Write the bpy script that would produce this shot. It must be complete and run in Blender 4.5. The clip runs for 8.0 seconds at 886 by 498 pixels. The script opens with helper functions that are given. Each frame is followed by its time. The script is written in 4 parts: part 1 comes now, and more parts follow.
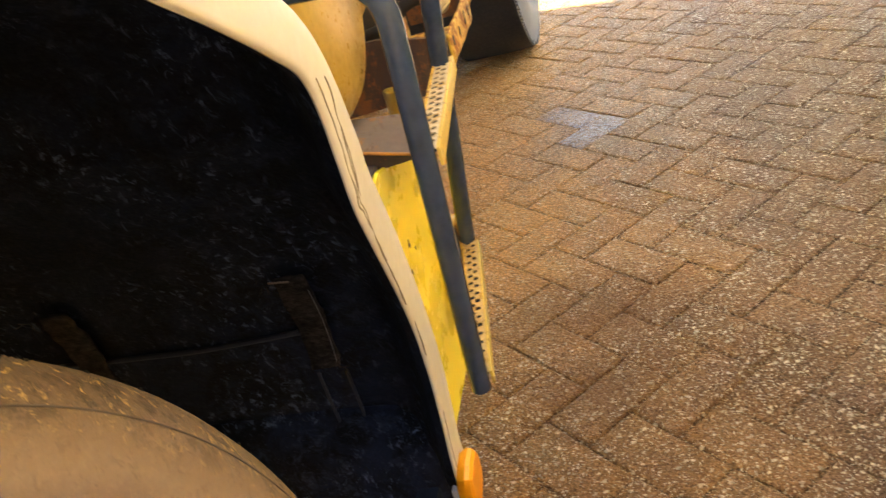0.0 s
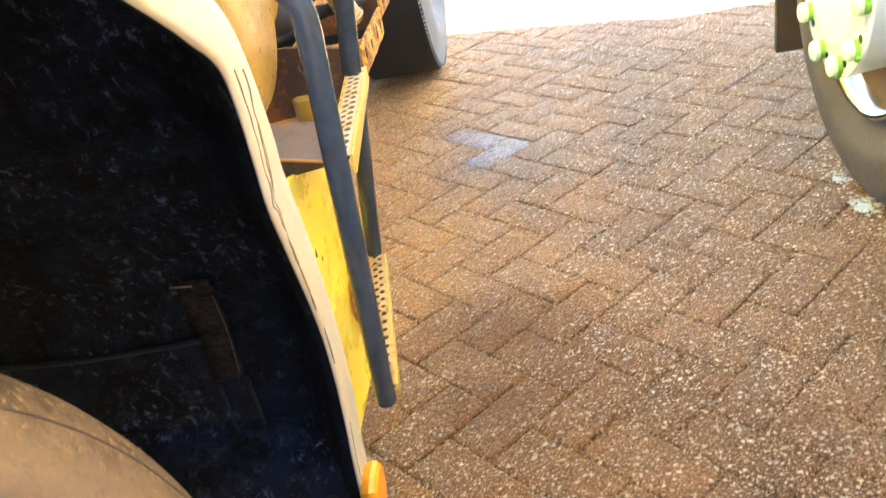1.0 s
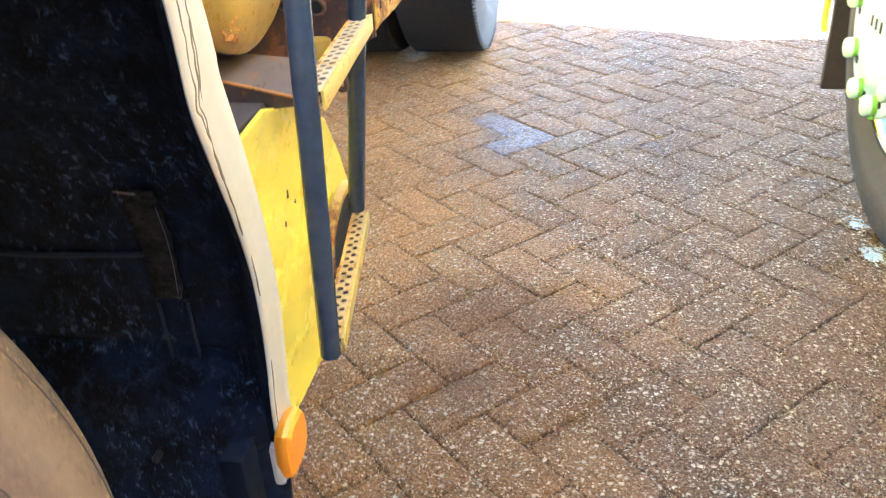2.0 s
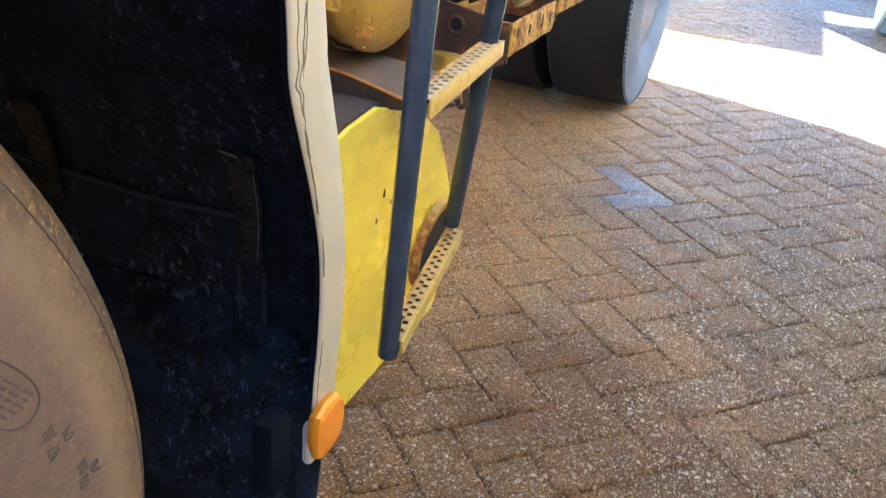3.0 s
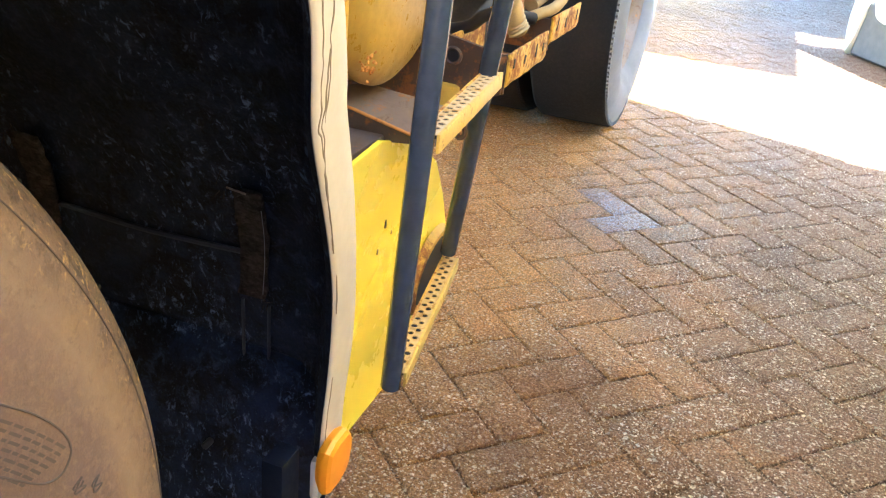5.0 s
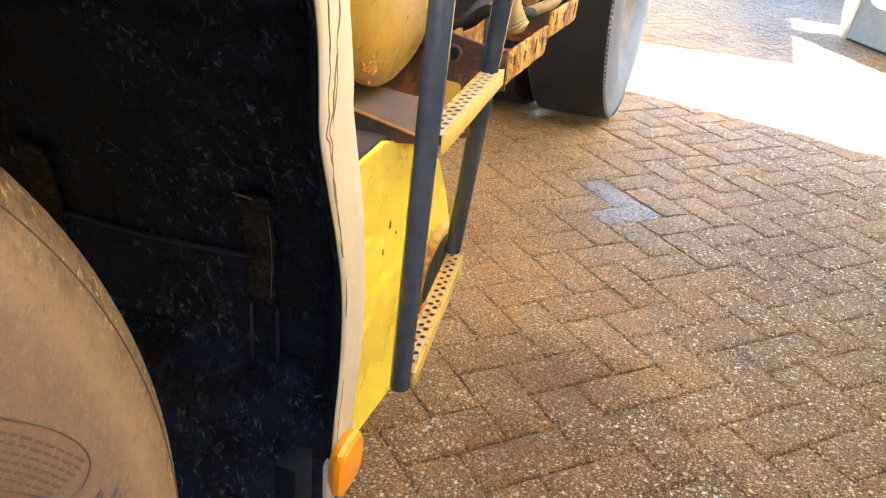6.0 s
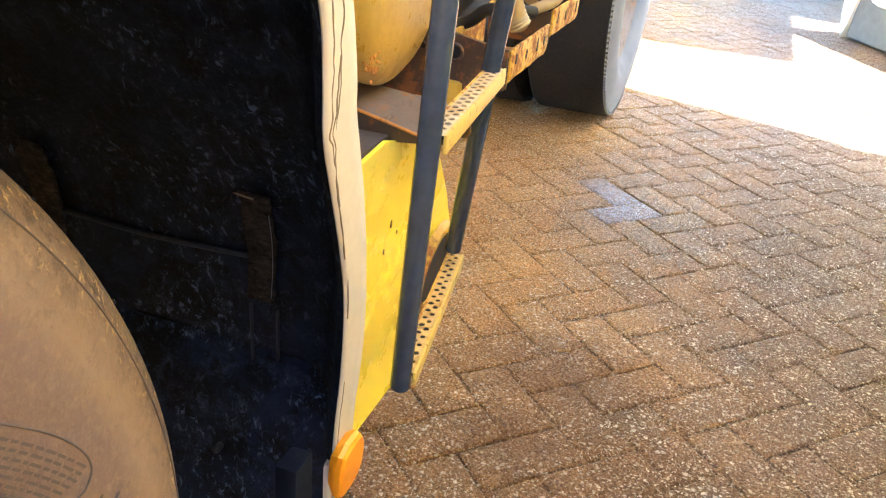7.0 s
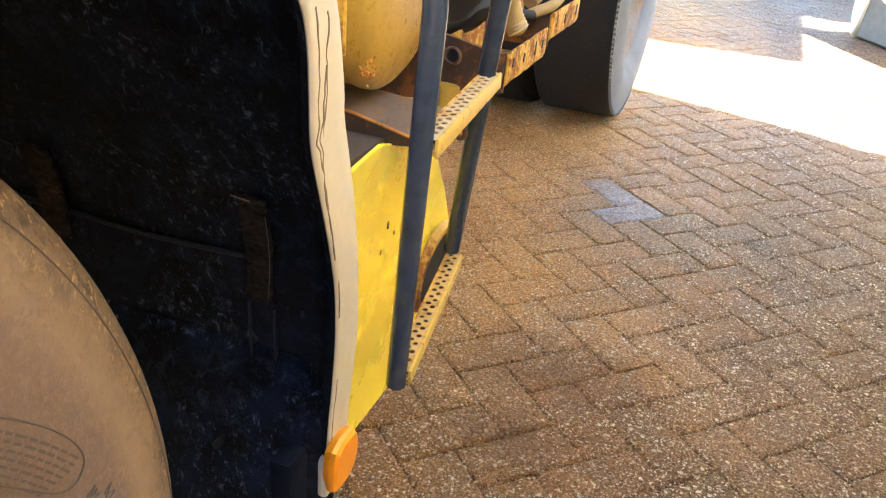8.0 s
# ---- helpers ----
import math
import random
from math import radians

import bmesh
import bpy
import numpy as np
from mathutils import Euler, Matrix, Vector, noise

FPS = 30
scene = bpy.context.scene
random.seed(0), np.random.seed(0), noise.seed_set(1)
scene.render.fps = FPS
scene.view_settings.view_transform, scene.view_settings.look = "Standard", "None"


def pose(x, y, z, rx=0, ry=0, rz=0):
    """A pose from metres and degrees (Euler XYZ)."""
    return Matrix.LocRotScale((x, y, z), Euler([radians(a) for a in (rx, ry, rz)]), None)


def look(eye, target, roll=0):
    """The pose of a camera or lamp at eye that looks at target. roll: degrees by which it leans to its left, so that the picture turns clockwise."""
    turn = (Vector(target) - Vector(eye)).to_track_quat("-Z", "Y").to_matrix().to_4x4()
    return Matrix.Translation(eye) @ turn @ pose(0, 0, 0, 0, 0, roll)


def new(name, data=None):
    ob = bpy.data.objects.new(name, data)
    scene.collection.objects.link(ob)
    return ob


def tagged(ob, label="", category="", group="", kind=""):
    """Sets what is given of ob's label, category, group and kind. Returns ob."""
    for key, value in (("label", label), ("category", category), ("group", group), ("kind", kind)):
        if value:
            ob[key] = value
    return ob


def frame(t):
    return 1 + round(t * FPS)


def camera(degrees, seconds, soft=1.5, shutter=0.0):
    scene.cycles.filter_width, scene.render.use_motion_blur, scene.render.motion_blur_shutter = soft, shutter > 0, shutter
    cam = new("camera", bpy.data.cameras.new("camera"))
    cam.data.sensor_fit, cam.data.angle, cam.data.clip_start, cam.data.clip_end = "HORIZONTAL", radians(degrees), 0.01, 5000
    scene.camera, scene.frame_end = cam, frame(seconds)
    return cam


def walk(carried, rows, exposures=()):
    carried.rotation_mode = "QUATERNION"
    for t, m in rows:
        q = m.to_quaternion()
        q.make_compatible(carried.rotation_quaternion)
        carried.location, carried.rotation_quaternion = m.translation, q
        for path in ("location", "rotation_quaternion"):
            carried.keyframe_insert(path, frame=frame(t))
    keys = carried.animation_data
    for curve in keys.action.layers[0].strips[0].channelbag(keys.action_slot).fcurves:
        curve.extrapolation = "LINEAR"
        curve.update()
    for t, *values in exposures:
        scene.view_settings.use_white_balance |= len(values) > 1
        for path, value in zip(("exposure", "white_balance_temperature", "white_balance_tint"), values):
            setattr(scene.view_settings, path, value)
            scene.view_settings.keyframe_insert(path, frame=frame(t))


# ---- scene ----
def eye(x, y, z, tilt, roll, yaw):
    """Camera pose: tilt from straight down, roll about its axis, yaw to the left."""
    return pose(x, y, z, tilt, 0, yaw) @ pose(0, 0, 0, 0, 0, roll)


cam = camera(56.0, 8.0, soft=1.2, shutter=0.4)
PATH = [
    (0, eye(0.1180, -2.4240, 0.9965, 61.41, -17.65, 16.92)),
    (0.5, eye(0.1110, -2.4370, 0.9800, 60.53, -14.80, 11.80)),
    (1, eye(0.1030, -2.4280, 0.9850, 61.10, -12.36, 8.87)),
    (1.2, eye(0.0990, -2.4110, 0.9790, 61.97, -10.58, 7.74)),
    (2.3, eye(0.2222, -2.4093, 0.9274, 59.98, 0.06, 14.89)),
    (2.5, eye(0.2405, -2.4065, 0.9330, 60.03, 1.60, 18.53)),
    (3, eye(0.2246, -2.4155, 0.9281, 62.77, 5.70, 20.16)),
    (3.5, eye(0.2067, -2.4180, 0.9300, 63.77, 7.90, 18.94)),
    (4, eye(0.1949, -2.4171, 0.9369, 63.88, 8.03, 18.43)),
    (4.5, eye(0.1921, -2.4234, 0.9407, 64.11, 7.13, 18.38)),
    (6, eye(0.1794, -2.4259, 0.9486, 63.71, 4.64, 18.33)),
    (6.5, eye(0.1752, -2.4246, 0.9495, 63.54, 4.69, 18.16)),
    (7, eye(0.1727, -2.4216, 0.9515, 63.43, 4.98, 18.12)),
    (7.5, eye(0.1856, -2.4274, 0.9546, 63.53, 4.64, 18.58)),
    (8, eye(0.1995, -2.4314, 0.9658, 63.27, 4.76, 19.04)),
]
EXPOSURES = [(0.0, 3.58, 6400, 4), (0.4, 4.2, 5550, 3), (1.2, 4.16, 5350, 2), (2.4, 4.06, 4350, 2), (3.0, 3.52, 4500, 3), (3.5, 4.0, 4550, 2), (4.6, 3.94, 4950, 3), (5.8, 3.94, 5400, 4), (7.5, 3.96, 5450, 4), (8.0, 3.7, 5450, 4)]
walk(cam, PATH, exposures=EXPOSURES)

# ---- world and sun ----
SUN_AZ = (0.95, -0.31)          # where the sun stands, seen from above
SUN_EL = radians(48)
world = bpy.data.worlds.new("sky")
scene.world = world
world.use_nodes = True
wn = world.node_tree
sky = wn.nodes.new("ShaderNodeTexSky")
sky.sky_type = "NISHITA"
sky.sun_disc = False
sky.sun_elevation = SUN_EL
sky.sun_rotation = math.atan2(SUN_AZ[0], SUN_AZ[1])
wn.nodes["Background"].inputs["Strength"].default_value = 0.10
wn.links.new(sky.outputs["Color"], wn.nodes["Background"].inputs["Color"])
sun_data = bpy.data.lights.new("sun", "SUN")
sun_data.energy, sun_data.angle, sun_data.color = 4.5, radians(0.5), (1.0, 0.94, 0.84)
sun = new("sun", sun_data)
sun.matrix_world = look((SUN_AZ[0] * 9 * math.cos(SUN_EL), SUN_AZ[1] * 9 * math.cos(SUN_EL), 9 * math.sin(SUN_EL)), (0, 0, 0))


# ---- materials ----
class Mat:
    """A node material with a few short ways to wire it."""

    def __init__(self, name, rough=0.5, metal=0.0):
        self.m = bpy.data.materials.new(name)
        self.m.use_nodes = True
        self.n, self.l = self.m.node_tree.nodes, self.m.node_tree.links
        self.b = self.n["Principled BSDF"]
        self.b.inputs["Roughness"].default_value, self.b.inputs["Metallic"].default_value = rough, metal
        self.at = self.n.new("ShaderNodeTexCoord").outputs["Object"]

    def noise(self, scale, detail=4, rough=0.6, distort=0.0, at=None):
        t = self.n.new("ShaderNodeTexNoise")
        for k, v in (("Scale", scale), ("Detail", detail), ("Roughness", rough), ("Distortion", distort)):
            t.inputs[k].default_value = v
        self.l.new(at or self.at, t.inputs["Vector"])
        return t.outputs["Fac"]

    def cells(self, scale, out="Distance", at=None, rand=1.0):
        t = self.n.new("ShaderNodeTexVoronoi")
        t.inputs["Scale"].default_value, t.inputs["Randomness"].default_value = scale, rand
        self.l.new(at or self.at, t.inputs["Vector"])
        return t.outputs[out]

    def stretch(self, x, y, z):
        t = self.n.new("ShaderNodeMapping")
        t.inputs["Scale"].default_value = (x, y, z)
        self.l.new(self.at, t.inputs["Vector"])
        return t.outputs["Vector"]

    def ramp(self, fac, *stops):
        t = self.n.new("ShaderNodeValToRGB")
        while len(t.color_ramp.elements) < len(stops):
            t.color_ramp.elements.new(0.5)
        for e, (p, c) in zip(t.color_ramp.elements, stops):
            e.position = p
            e.color = (c, c, c, 1) if isinstance(c, (int, float)) else (*c, 1)
        self.l.new(fac, t.inputs["Fac"])
        return t.outputs["Color"]

    def mix(self, fac, a, b, kind="MIX"):
        t = self.n.new("ShaderNodeMix")
        t.data_type, t.blend_type = "RGBA", kind
        for k, v in ((0, fac), (6, a), (7, b)):
            s = t.inputs[k]
            if isinstance(v, (int, float)):
                s.default_value = v if k == 0 else (v, v, v, 1)
            elif isinstance(v, tuple):
                s.default_value = (*v, 1)
            else:
                self.l.new(v, s)
        return t.outputs[2]

    def math(self, op, a, b=0.0):
        t = self.n.new("ShaderNodeMath")
        t.operation = op
        for s, v in zip(t.inputs, (a, b)):
            if isinstance(v, (int, float)):
                s.default_value = v
            else:
                self.l.new(v, s)
        return t.outputs[0]

    def set(self, color=None, rough=None, metal=None):
        for k, v in (("Base Color", color), ("Roughness", rough), ("Metallic", metal)):
            if isinstance(v, tuple):
                self.b.inputs[k].default_value = (*v, 1)
            elif isinstance(v, (int, float)):
                self.b.inputs[k].default_value = v
            elif v is not None:
                self.l.new(v, self.b.inputs[k])
        return self

    def bump(self, height, strength=0.3, depth=0.002):
        t = self.n.new("ShaderNodeBump")
        t.inputs["Strength"].default_value, t.inputs["Distance"].default_value = strength, depth
        self.l.new(height, t.inputs["Height"])
        self.l.new(t.outputs["Normal"], self.b.inputs["Normal"])
        return self

    def random(self, island=False):
        if island:
            return self.n.new("ShaderNodeNewGeometry").outputs["Random Per Island"]
        return self.n.new("ShaderNodeObjectInfo").outputs["Random"]

    def place(self):
        return self.n.new("ShaderNodeNewGeometry").outputs["Position"]


def paver_material(name, island=False, wet=0.0, sand=False):
    """Worn concrete blocks with pale grit and glints painted on it, damp in places; sand: the grit swept into the
    joints.
    """
    m = Mat(name)
    p = m.place()
    big, mid = m.noise(1.7, 4, at=p), m.noise(26, 6, 0.75, 0.3, at=p)
    grit, warp = m.noise(210, 6, 0.82, at=p), m.noise(70, 4, 0.7, at=p)
    if sand:
        tone = m.mix(m.ramp(mid, (0.35, 0.0), (0.7, 1.0)), (0.125, 0.070, 0.040), (0.050, 0.028, 0.016))
    else:
        tone = m.ramp(m.random(island), (0.0, (0.280, 0.150, 0.086)), (0.35, (0.345, 0.188, 0.112)), (0.7, (0.310, 0.178, 0.112)), (1.0, (0.375, 0.214, 0.134)))
        tone = m.mix(m.ramp(mid, (0.32, 0.0), (0.72, 0.75)), tone, (0.160, 0.090, 0.052))
    tone = m.mix(m.ramp(big, (0.45, 0.0), (0.62, 0.72)), tone, (0.150, 0.078, 0.038))
    tone = m.mix(m.ramp(grit, (0.51, 0.0), (0.60, 0.8)), tone, (0.56, 0.345, 0.205))
    tone = m.mix(m.ramp(grit, (0.38, 0.95), (0.48, 0.0)), tone, (0.040, 0.022, 0.012))
    bend = m.n.new("ShaderNodeVectorMath")
    bend.operation = "MULTIPLY_ADD"
    t = m.n.new("ShaderNodeTexNoise")
    t.inputs["Scale"].default_value = 170
    m.l.new(p, t.inputs["Vector"])
    m.l.new(t.outputs["Color"], bend.inputs[0])
    bend.inputs[1].default_value = (0.010, 0.010, 0.010)
    m.l.new(p, bend.inputs[2])
    q = bend.outputs[0]
    # pale grit specks, with the glints on them put into the colour
    keep = None
    for scale, lo in ((78, 0.59), (135, 0.54), (230, 0.54)):
        near = m.ramp(m.cells(scale, at=q), (0.24, 1.0), (0.36, 0.0))
        one = m.math("MULTIPLY", near, m.ramp(m.cells(scale, "Color", at=q), (lo, 0.0), (lo + 0.05, 1.0)))
        keep = one if keep is None else m.math("MAXIMUM", keep, one)
    keep = m.math("MULTIPLY", keep, m.math("MULTIPLY", m.ramp(warp, (0.36, 0.35), (0.50, 1.0)), m.ramp(m.noise(7, 5, 0.7, at=p), (0.34, 0.30), (0.52, 1.0))))

    def stain(x, y, near, far, ragged=0.5, grain=5):
        """A patch round a place, 1 within near and 0 past far, with a ragged rim."""
        t = m.n.new("ShaderNodeVectorMath")
        t.operation = "DISTANCE"
        m.l.new(p, t.inputs[0])
        t.inputs[1].default_value = (x, y, 0.0)
        d = m.math("ADD", t.outputs["Value"], m.math("MULTIPLY", m.math("SUBTRACT", m.noise(grain, 5, 0.65, at=p), 0.5), ragged))
        return m.ramp(d, (near, 1.0), (far, 0.0))

    smear = m.math("MAXIMUM", stain(-0.03, -1.03, 0.02, 0.22, 0.35, 7), stain(-0.055, -1.27, 0.02, 0.16, 0.30, 8))
    keep = m.math("MULTIPLY", keep, m.math("SUBTRACT", 1.0, m.math("MULTIPLY", smear, 0.72)))
    # warm light off the yellow truck, put into the paving colour near it
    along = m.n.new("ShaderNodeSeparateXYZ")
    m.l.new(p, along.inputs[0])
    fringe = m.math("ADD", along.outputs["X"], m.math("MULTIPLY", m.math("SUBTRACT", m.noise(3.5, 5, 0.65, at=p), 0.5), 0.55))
    bounce_wash = m.ramp(m.math("ADD", fringe, 0.5), (0.25, 0.9), (0.88, 0.0))
    tone = m.mix(bounce_wash, tone, m.mix(1.0, tone, (2.30, 1.93, 0.80), "MULTIPLY"))
    oil = stain(-0.12, -1.44, 0.18, 0.62, 0.7)
    tone = m.mix(m.math("MULTIPLY", oil, 0.8), tone, m.mix(0.55, tone, (0.105, 0.042, 0.010)))
    tone = m.mix(m.math("MULTIPLY", smear, 0.8), tone, m.mix(0.6, tone, (0.150, 0.062, 0.022)))
    # specks inside that painted warm light turn golden as well
    tone = m.mix(keep, tone, m.mix(bounce_wash, (0.95, 0.78, 0.58), (0.95, 0.68, 0.34)))
    damp = m.ramp(m.noise(1.3, 3, at=p), (0.44, 0.0), (0.60, 1.0))
    # a leak has left the blocks round it wet
    soaked = stain(-0.14, -0.02, 0.10, 0.55, 0.35, 6)
    grain = m.noise(125, 3, 0.65, 0.8, at=p)
    tone = m.mix(m.math("MULTIPLY", m.ramp(grain, (0.40, 1.0), (0.50, 0.0)), m.math("ADD", m.math("MULTIPLY", soaked, 0.45), 0.30)), tone, m.mix(0.85, tone, (0.020, 0.012, 0.008)))
    # pale grain tips carry wet glints in their colour
    tone = m.mix(m.math("MULTIPLY", m.ramp(grain, (0.54, 0.0), (0.64, 1.0)), m.math("ADD", m.math("MULTIPLY", soaked, 0.40), 0.15)), tone, (0.68, 0.46, 0.30))
    if wet:
        tone = m.mix(0.35, tone, (0.26, 0.21, 0.20))
        # blue-white flecks, thickest round one spot of the wet blocks
        near = m.math("MAXIMUM", stain(-0.01, -0.06, 0.09, 0.25, 0.16, 18), 0.20)
        pale_fleck = m.math("MULTIPLY", m.ramp(m.noise(150, 3, 0.6, 1.6, at=p), (0.50, 0.0), (0.56, 1.0)), near)
        tone = m.mix(pale_fleck, tone, (0.66, 0.66, 0.76))
        m.set(tone, m.ramp(grit, (0.3, 0.35), (0.7, 0.65)))
        m.b.inputs["Specular IOR Level"].default_value = 0.25
    else:
        m.set(tone, m.math("SUBTRACT", m.math("SUBTRACT", m.ramp(grit, (0.40, 0.72), (0.62, 0.36)), m.math("MULTIPLY", damp, 0.05)), m.math("MULTIPLY", m.math("MAXIMUM", soaked, m.math("MULTIPLY", keep, 2.0)), 0.06)))
        m.l.new(m.math("ADD", m.math("ADD", m.math("MULTIPLY", keep, 0.60), 0.13), m.math("MULTIPLY", soaked, 0.12)), m.b.inputs["Specular IOR Level"])
    h = m.math("ADD", m.math("MULTIPLY", grit, 1.2), m.math("ADD", m.math("MULTIPLY", keep, 1.3), m.math("ADD", mid, warp)))
    m.bump(h, 1.0, 0.008)
    return m.m


def paint_material(name, base, dirt, worn=(0.16, 0.075, 0.03), wear=0.62, rough=0.42, streak=True, relief=0.12, grain=0.35):
    m = Mat(name)
    blot = m.noise(9, 6, 0.65, 0.4)
    fine = m.noise(70, 4, 0.7)
    long = m.noise(14, 4, 0.6, at=m.stretch(1.0, 1.0, 0.12)) if streak else m.noise(4, 3)
    c = m.mix(m.ramp(long, (0.45, 0.0), (0.75, 0.55 if grain > 0.2 else 0.18)), base, dirt)
    c = m.mix(m.ramp(fine, (0.35, 0.0), (0.8, grain)), c, dirt)
    chip = m.ramp(m.math("ADD", m.math("MULTIPLY", blot, 0.75), m.math("MULTIPLY", fine, 0.25)), (wear, 0.0), (wear + 0.04, 1.0))
    c = m.mix(chip, c, worn)
    m.set(c, m.mix(chip, m.ramp(fine if grain > 0.2 else blot, (0.3, rough - 0.1), (0.7, rough + 0.12)), 0.85))
    m.bump(m.math("SUBTRACT", m.math("MULTIPLY", fine, 0.4), m.math("MULTIPLY", chip, 0.6)), relief, 0.001)
    return m.m


def rubber_material(name, base, dust, amount=0.5, rough=0.75, scale=30):
    m = Mat(name)
    fine, blot = m.noise(scale * 6, 5, 0.75), m.noise(scale * 0.35, 5, 0.6, 0.3)
    c = m.mix(m.ramp(blot, (0.35, 0.0), (0.7, amount)), base, dust)
    c = m.mix(m.ramp(fine, (0.5, 0.0), (0.85, amount * 0.8)), c, dust)
    m.set(c, m.ramp(fine, (0.3, rough - 0.15), (0.7, min(1.0, rough + 0.15)))).bump(fine, 0.25, 0.0015)
    return m.m


def steel_material(name, base, rust, much=0.55, metal=0.6, rough=0.45):
    m = Mat(name)
    fine, blot = m.noise(90, 5, 0.75), m.noise(11, 6, 0.7, 0.5)
    k = m.ramp(m.math("ADD", m.math("MULTIPLY", blot, 0.62), m.math("MULTIPLY", fine, 0.38)), (much, 0.0), (much + 0.07, 1.0))
    flake = m.ramp(m.noise(34, 6, 0.75, 0.6), (0.56, 0.0), (0.64, 0.7))
    tone = m.mix(k, m.mix(m.ramp(fine, (0.3, 0.0), (0.8, 0.5)), base, tuple(v * 0.45 for v in base)), rust)
    m.set(m.mix(flake, tone, tuple(v * 0.30 for v in rust)),
          m.mix(k, rough, 0.9), m.mix(k, metal, 0.0)).bump(m.math("ADD", fine, k), 0.3, 0.001)
    return m.m


def plain(name, color, rough=0.5, metal=0.0, grain=60, dark=0.75):
    m = Mat(name)
    k = m.noise(grain, 4)
    m.set(m.mix(m.ramp(k, (0.35, 0.0), (0.75, 1.0)), color, tuple(v * dark for v in color)), rough, metal).bump(k, 0.08, 0.001)
    return m.m


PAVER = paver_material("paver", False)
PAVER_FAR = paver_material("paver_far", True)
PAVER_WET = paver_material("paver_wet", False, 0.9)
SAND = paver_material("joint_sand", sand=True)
CREAM = paint_material("cream_paint", (0.545, 0.480, 0.390), (0.48, 0.420, 0.335), (0.22, 0.165, 0.11), 0.745, 0.5, streak=False)
YELLOW = paint_material("yellow_paint", (0.96, 0.74, 0.040), (0.90, 0.60, 0.03), (0.24, 0.10, 0.025), 0.685, 0.27, grain=0.08, relief=0.03)
OCHRE = paint_material("ochre_paint", (0.42, 0.25, 0.028), (0.17, 0.095, 0.02), (0.30, 0.11, 0.015), 0.66, 0.33)
RUSTY = steel_material("rusty_steel", (0.070, 0.038, 0.024), (0.235, 0.095, 0.028), 0.49, 0.0, 0.6)
YELLOW_RUST = steel_material("yellow_rusty_steel", (0.62, 0.36, 0.034), (0.24, 0.090, 0.02), 0.47, 0.0, 0.55)
GREY_STEEL = steel_material("grey_steel", (0.175, 0.122, 0.080), (0.30, 0.13, 0.03), 0.53, 0.2, 0.45)
# rusty steel with the shade of the arm's web put into its colour
ARM_WEB = steel_material("shaded_web", (0.080, 0.055, 0.040), (0.20, 0.085, 0.022), 0.53, 0.1, 0.7)
FOLD_RUST = steel_material("fold_rust", (0.48, 0.20, 0.030), (0.22, 0.085, 0.022), 0.53, 0.0, 0.85)
TUBE = plain("blue_grey_tube", (0.040, 0.056, 0.092), 0.24, 0.0, 45, 0.65)
TREAD_EDGE = steel_material("worn_yellow_edge", (0.64, 0.42, 0.070), (0.32, 0.15, 0.030), 0.55, 0.0, 0.45)
TREAD_LOW = steel_material("low_tread_steel", (0.58, 0.37, 0.12), (0.34, 0.18, 0.03), 0.50, 0.1, 0.5)
TREAD = steel_material("tread_steel", (0.56, 0.42, 0.23), (0.46, 0.27, 0.05), 0.52, 0.15, 0.5)


def liner_material():
    """Black plastic with splashes of dried grey-blue dirt."""
    m = Mat("liner_plastic")
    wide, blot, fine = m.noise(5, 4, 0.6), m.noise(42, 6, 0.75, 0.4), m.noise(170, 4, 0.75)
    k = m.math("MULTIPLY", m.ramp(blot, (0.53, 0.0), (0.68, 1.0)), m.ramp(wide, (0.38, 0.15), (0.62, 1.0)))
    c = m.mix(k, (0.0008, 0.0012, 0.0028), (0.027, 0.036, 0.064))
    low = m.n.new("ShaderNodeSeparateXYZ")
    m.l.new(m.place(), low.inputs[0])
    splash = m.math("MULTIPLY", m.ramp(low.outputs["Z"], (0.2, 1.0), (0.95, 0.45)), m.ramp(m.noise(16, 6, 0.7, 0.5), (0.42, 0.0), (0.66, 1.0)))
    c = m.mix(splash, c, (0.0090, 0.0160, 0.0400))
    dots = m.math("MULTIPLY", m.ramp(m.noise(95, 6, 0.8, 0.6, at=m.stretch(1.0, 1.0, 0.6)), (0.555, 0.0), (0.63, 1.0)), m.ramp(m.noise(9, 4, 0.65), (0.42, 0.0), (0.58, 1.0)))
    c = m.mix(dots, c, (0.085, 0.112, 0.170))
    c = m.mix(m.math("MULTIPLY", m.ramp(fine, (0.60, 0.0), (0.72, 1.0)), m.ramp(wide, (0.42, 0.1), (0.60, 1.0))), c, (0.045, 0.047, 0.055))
    m.set(c, m.ramp(fine, (0.3, 0.6), (0.7, 0.9))).bump(m.math("ADD", blot, fine), 0.35, 0.003)
    m.b.inputs["Specular IOR Level"].default_value = 0.2
    return m.m


LINER = liner_material()
SEAM = rubber_material("seam_rubber", (0.006, 0.009, 0.017), (0.018, 0.024, 0.038), 0.5, 0.7, 30)
FLAP = rubber_material("flap_rubber", (0.0014, 0.0022, 0.0050), (0.0070, 0.0105, 0.0210), 0.5, 0.85, 20)
FLAP.node_tree.nodes["Principled BSDF"].inputs["Specular IOR Level"].default_value = 0.12


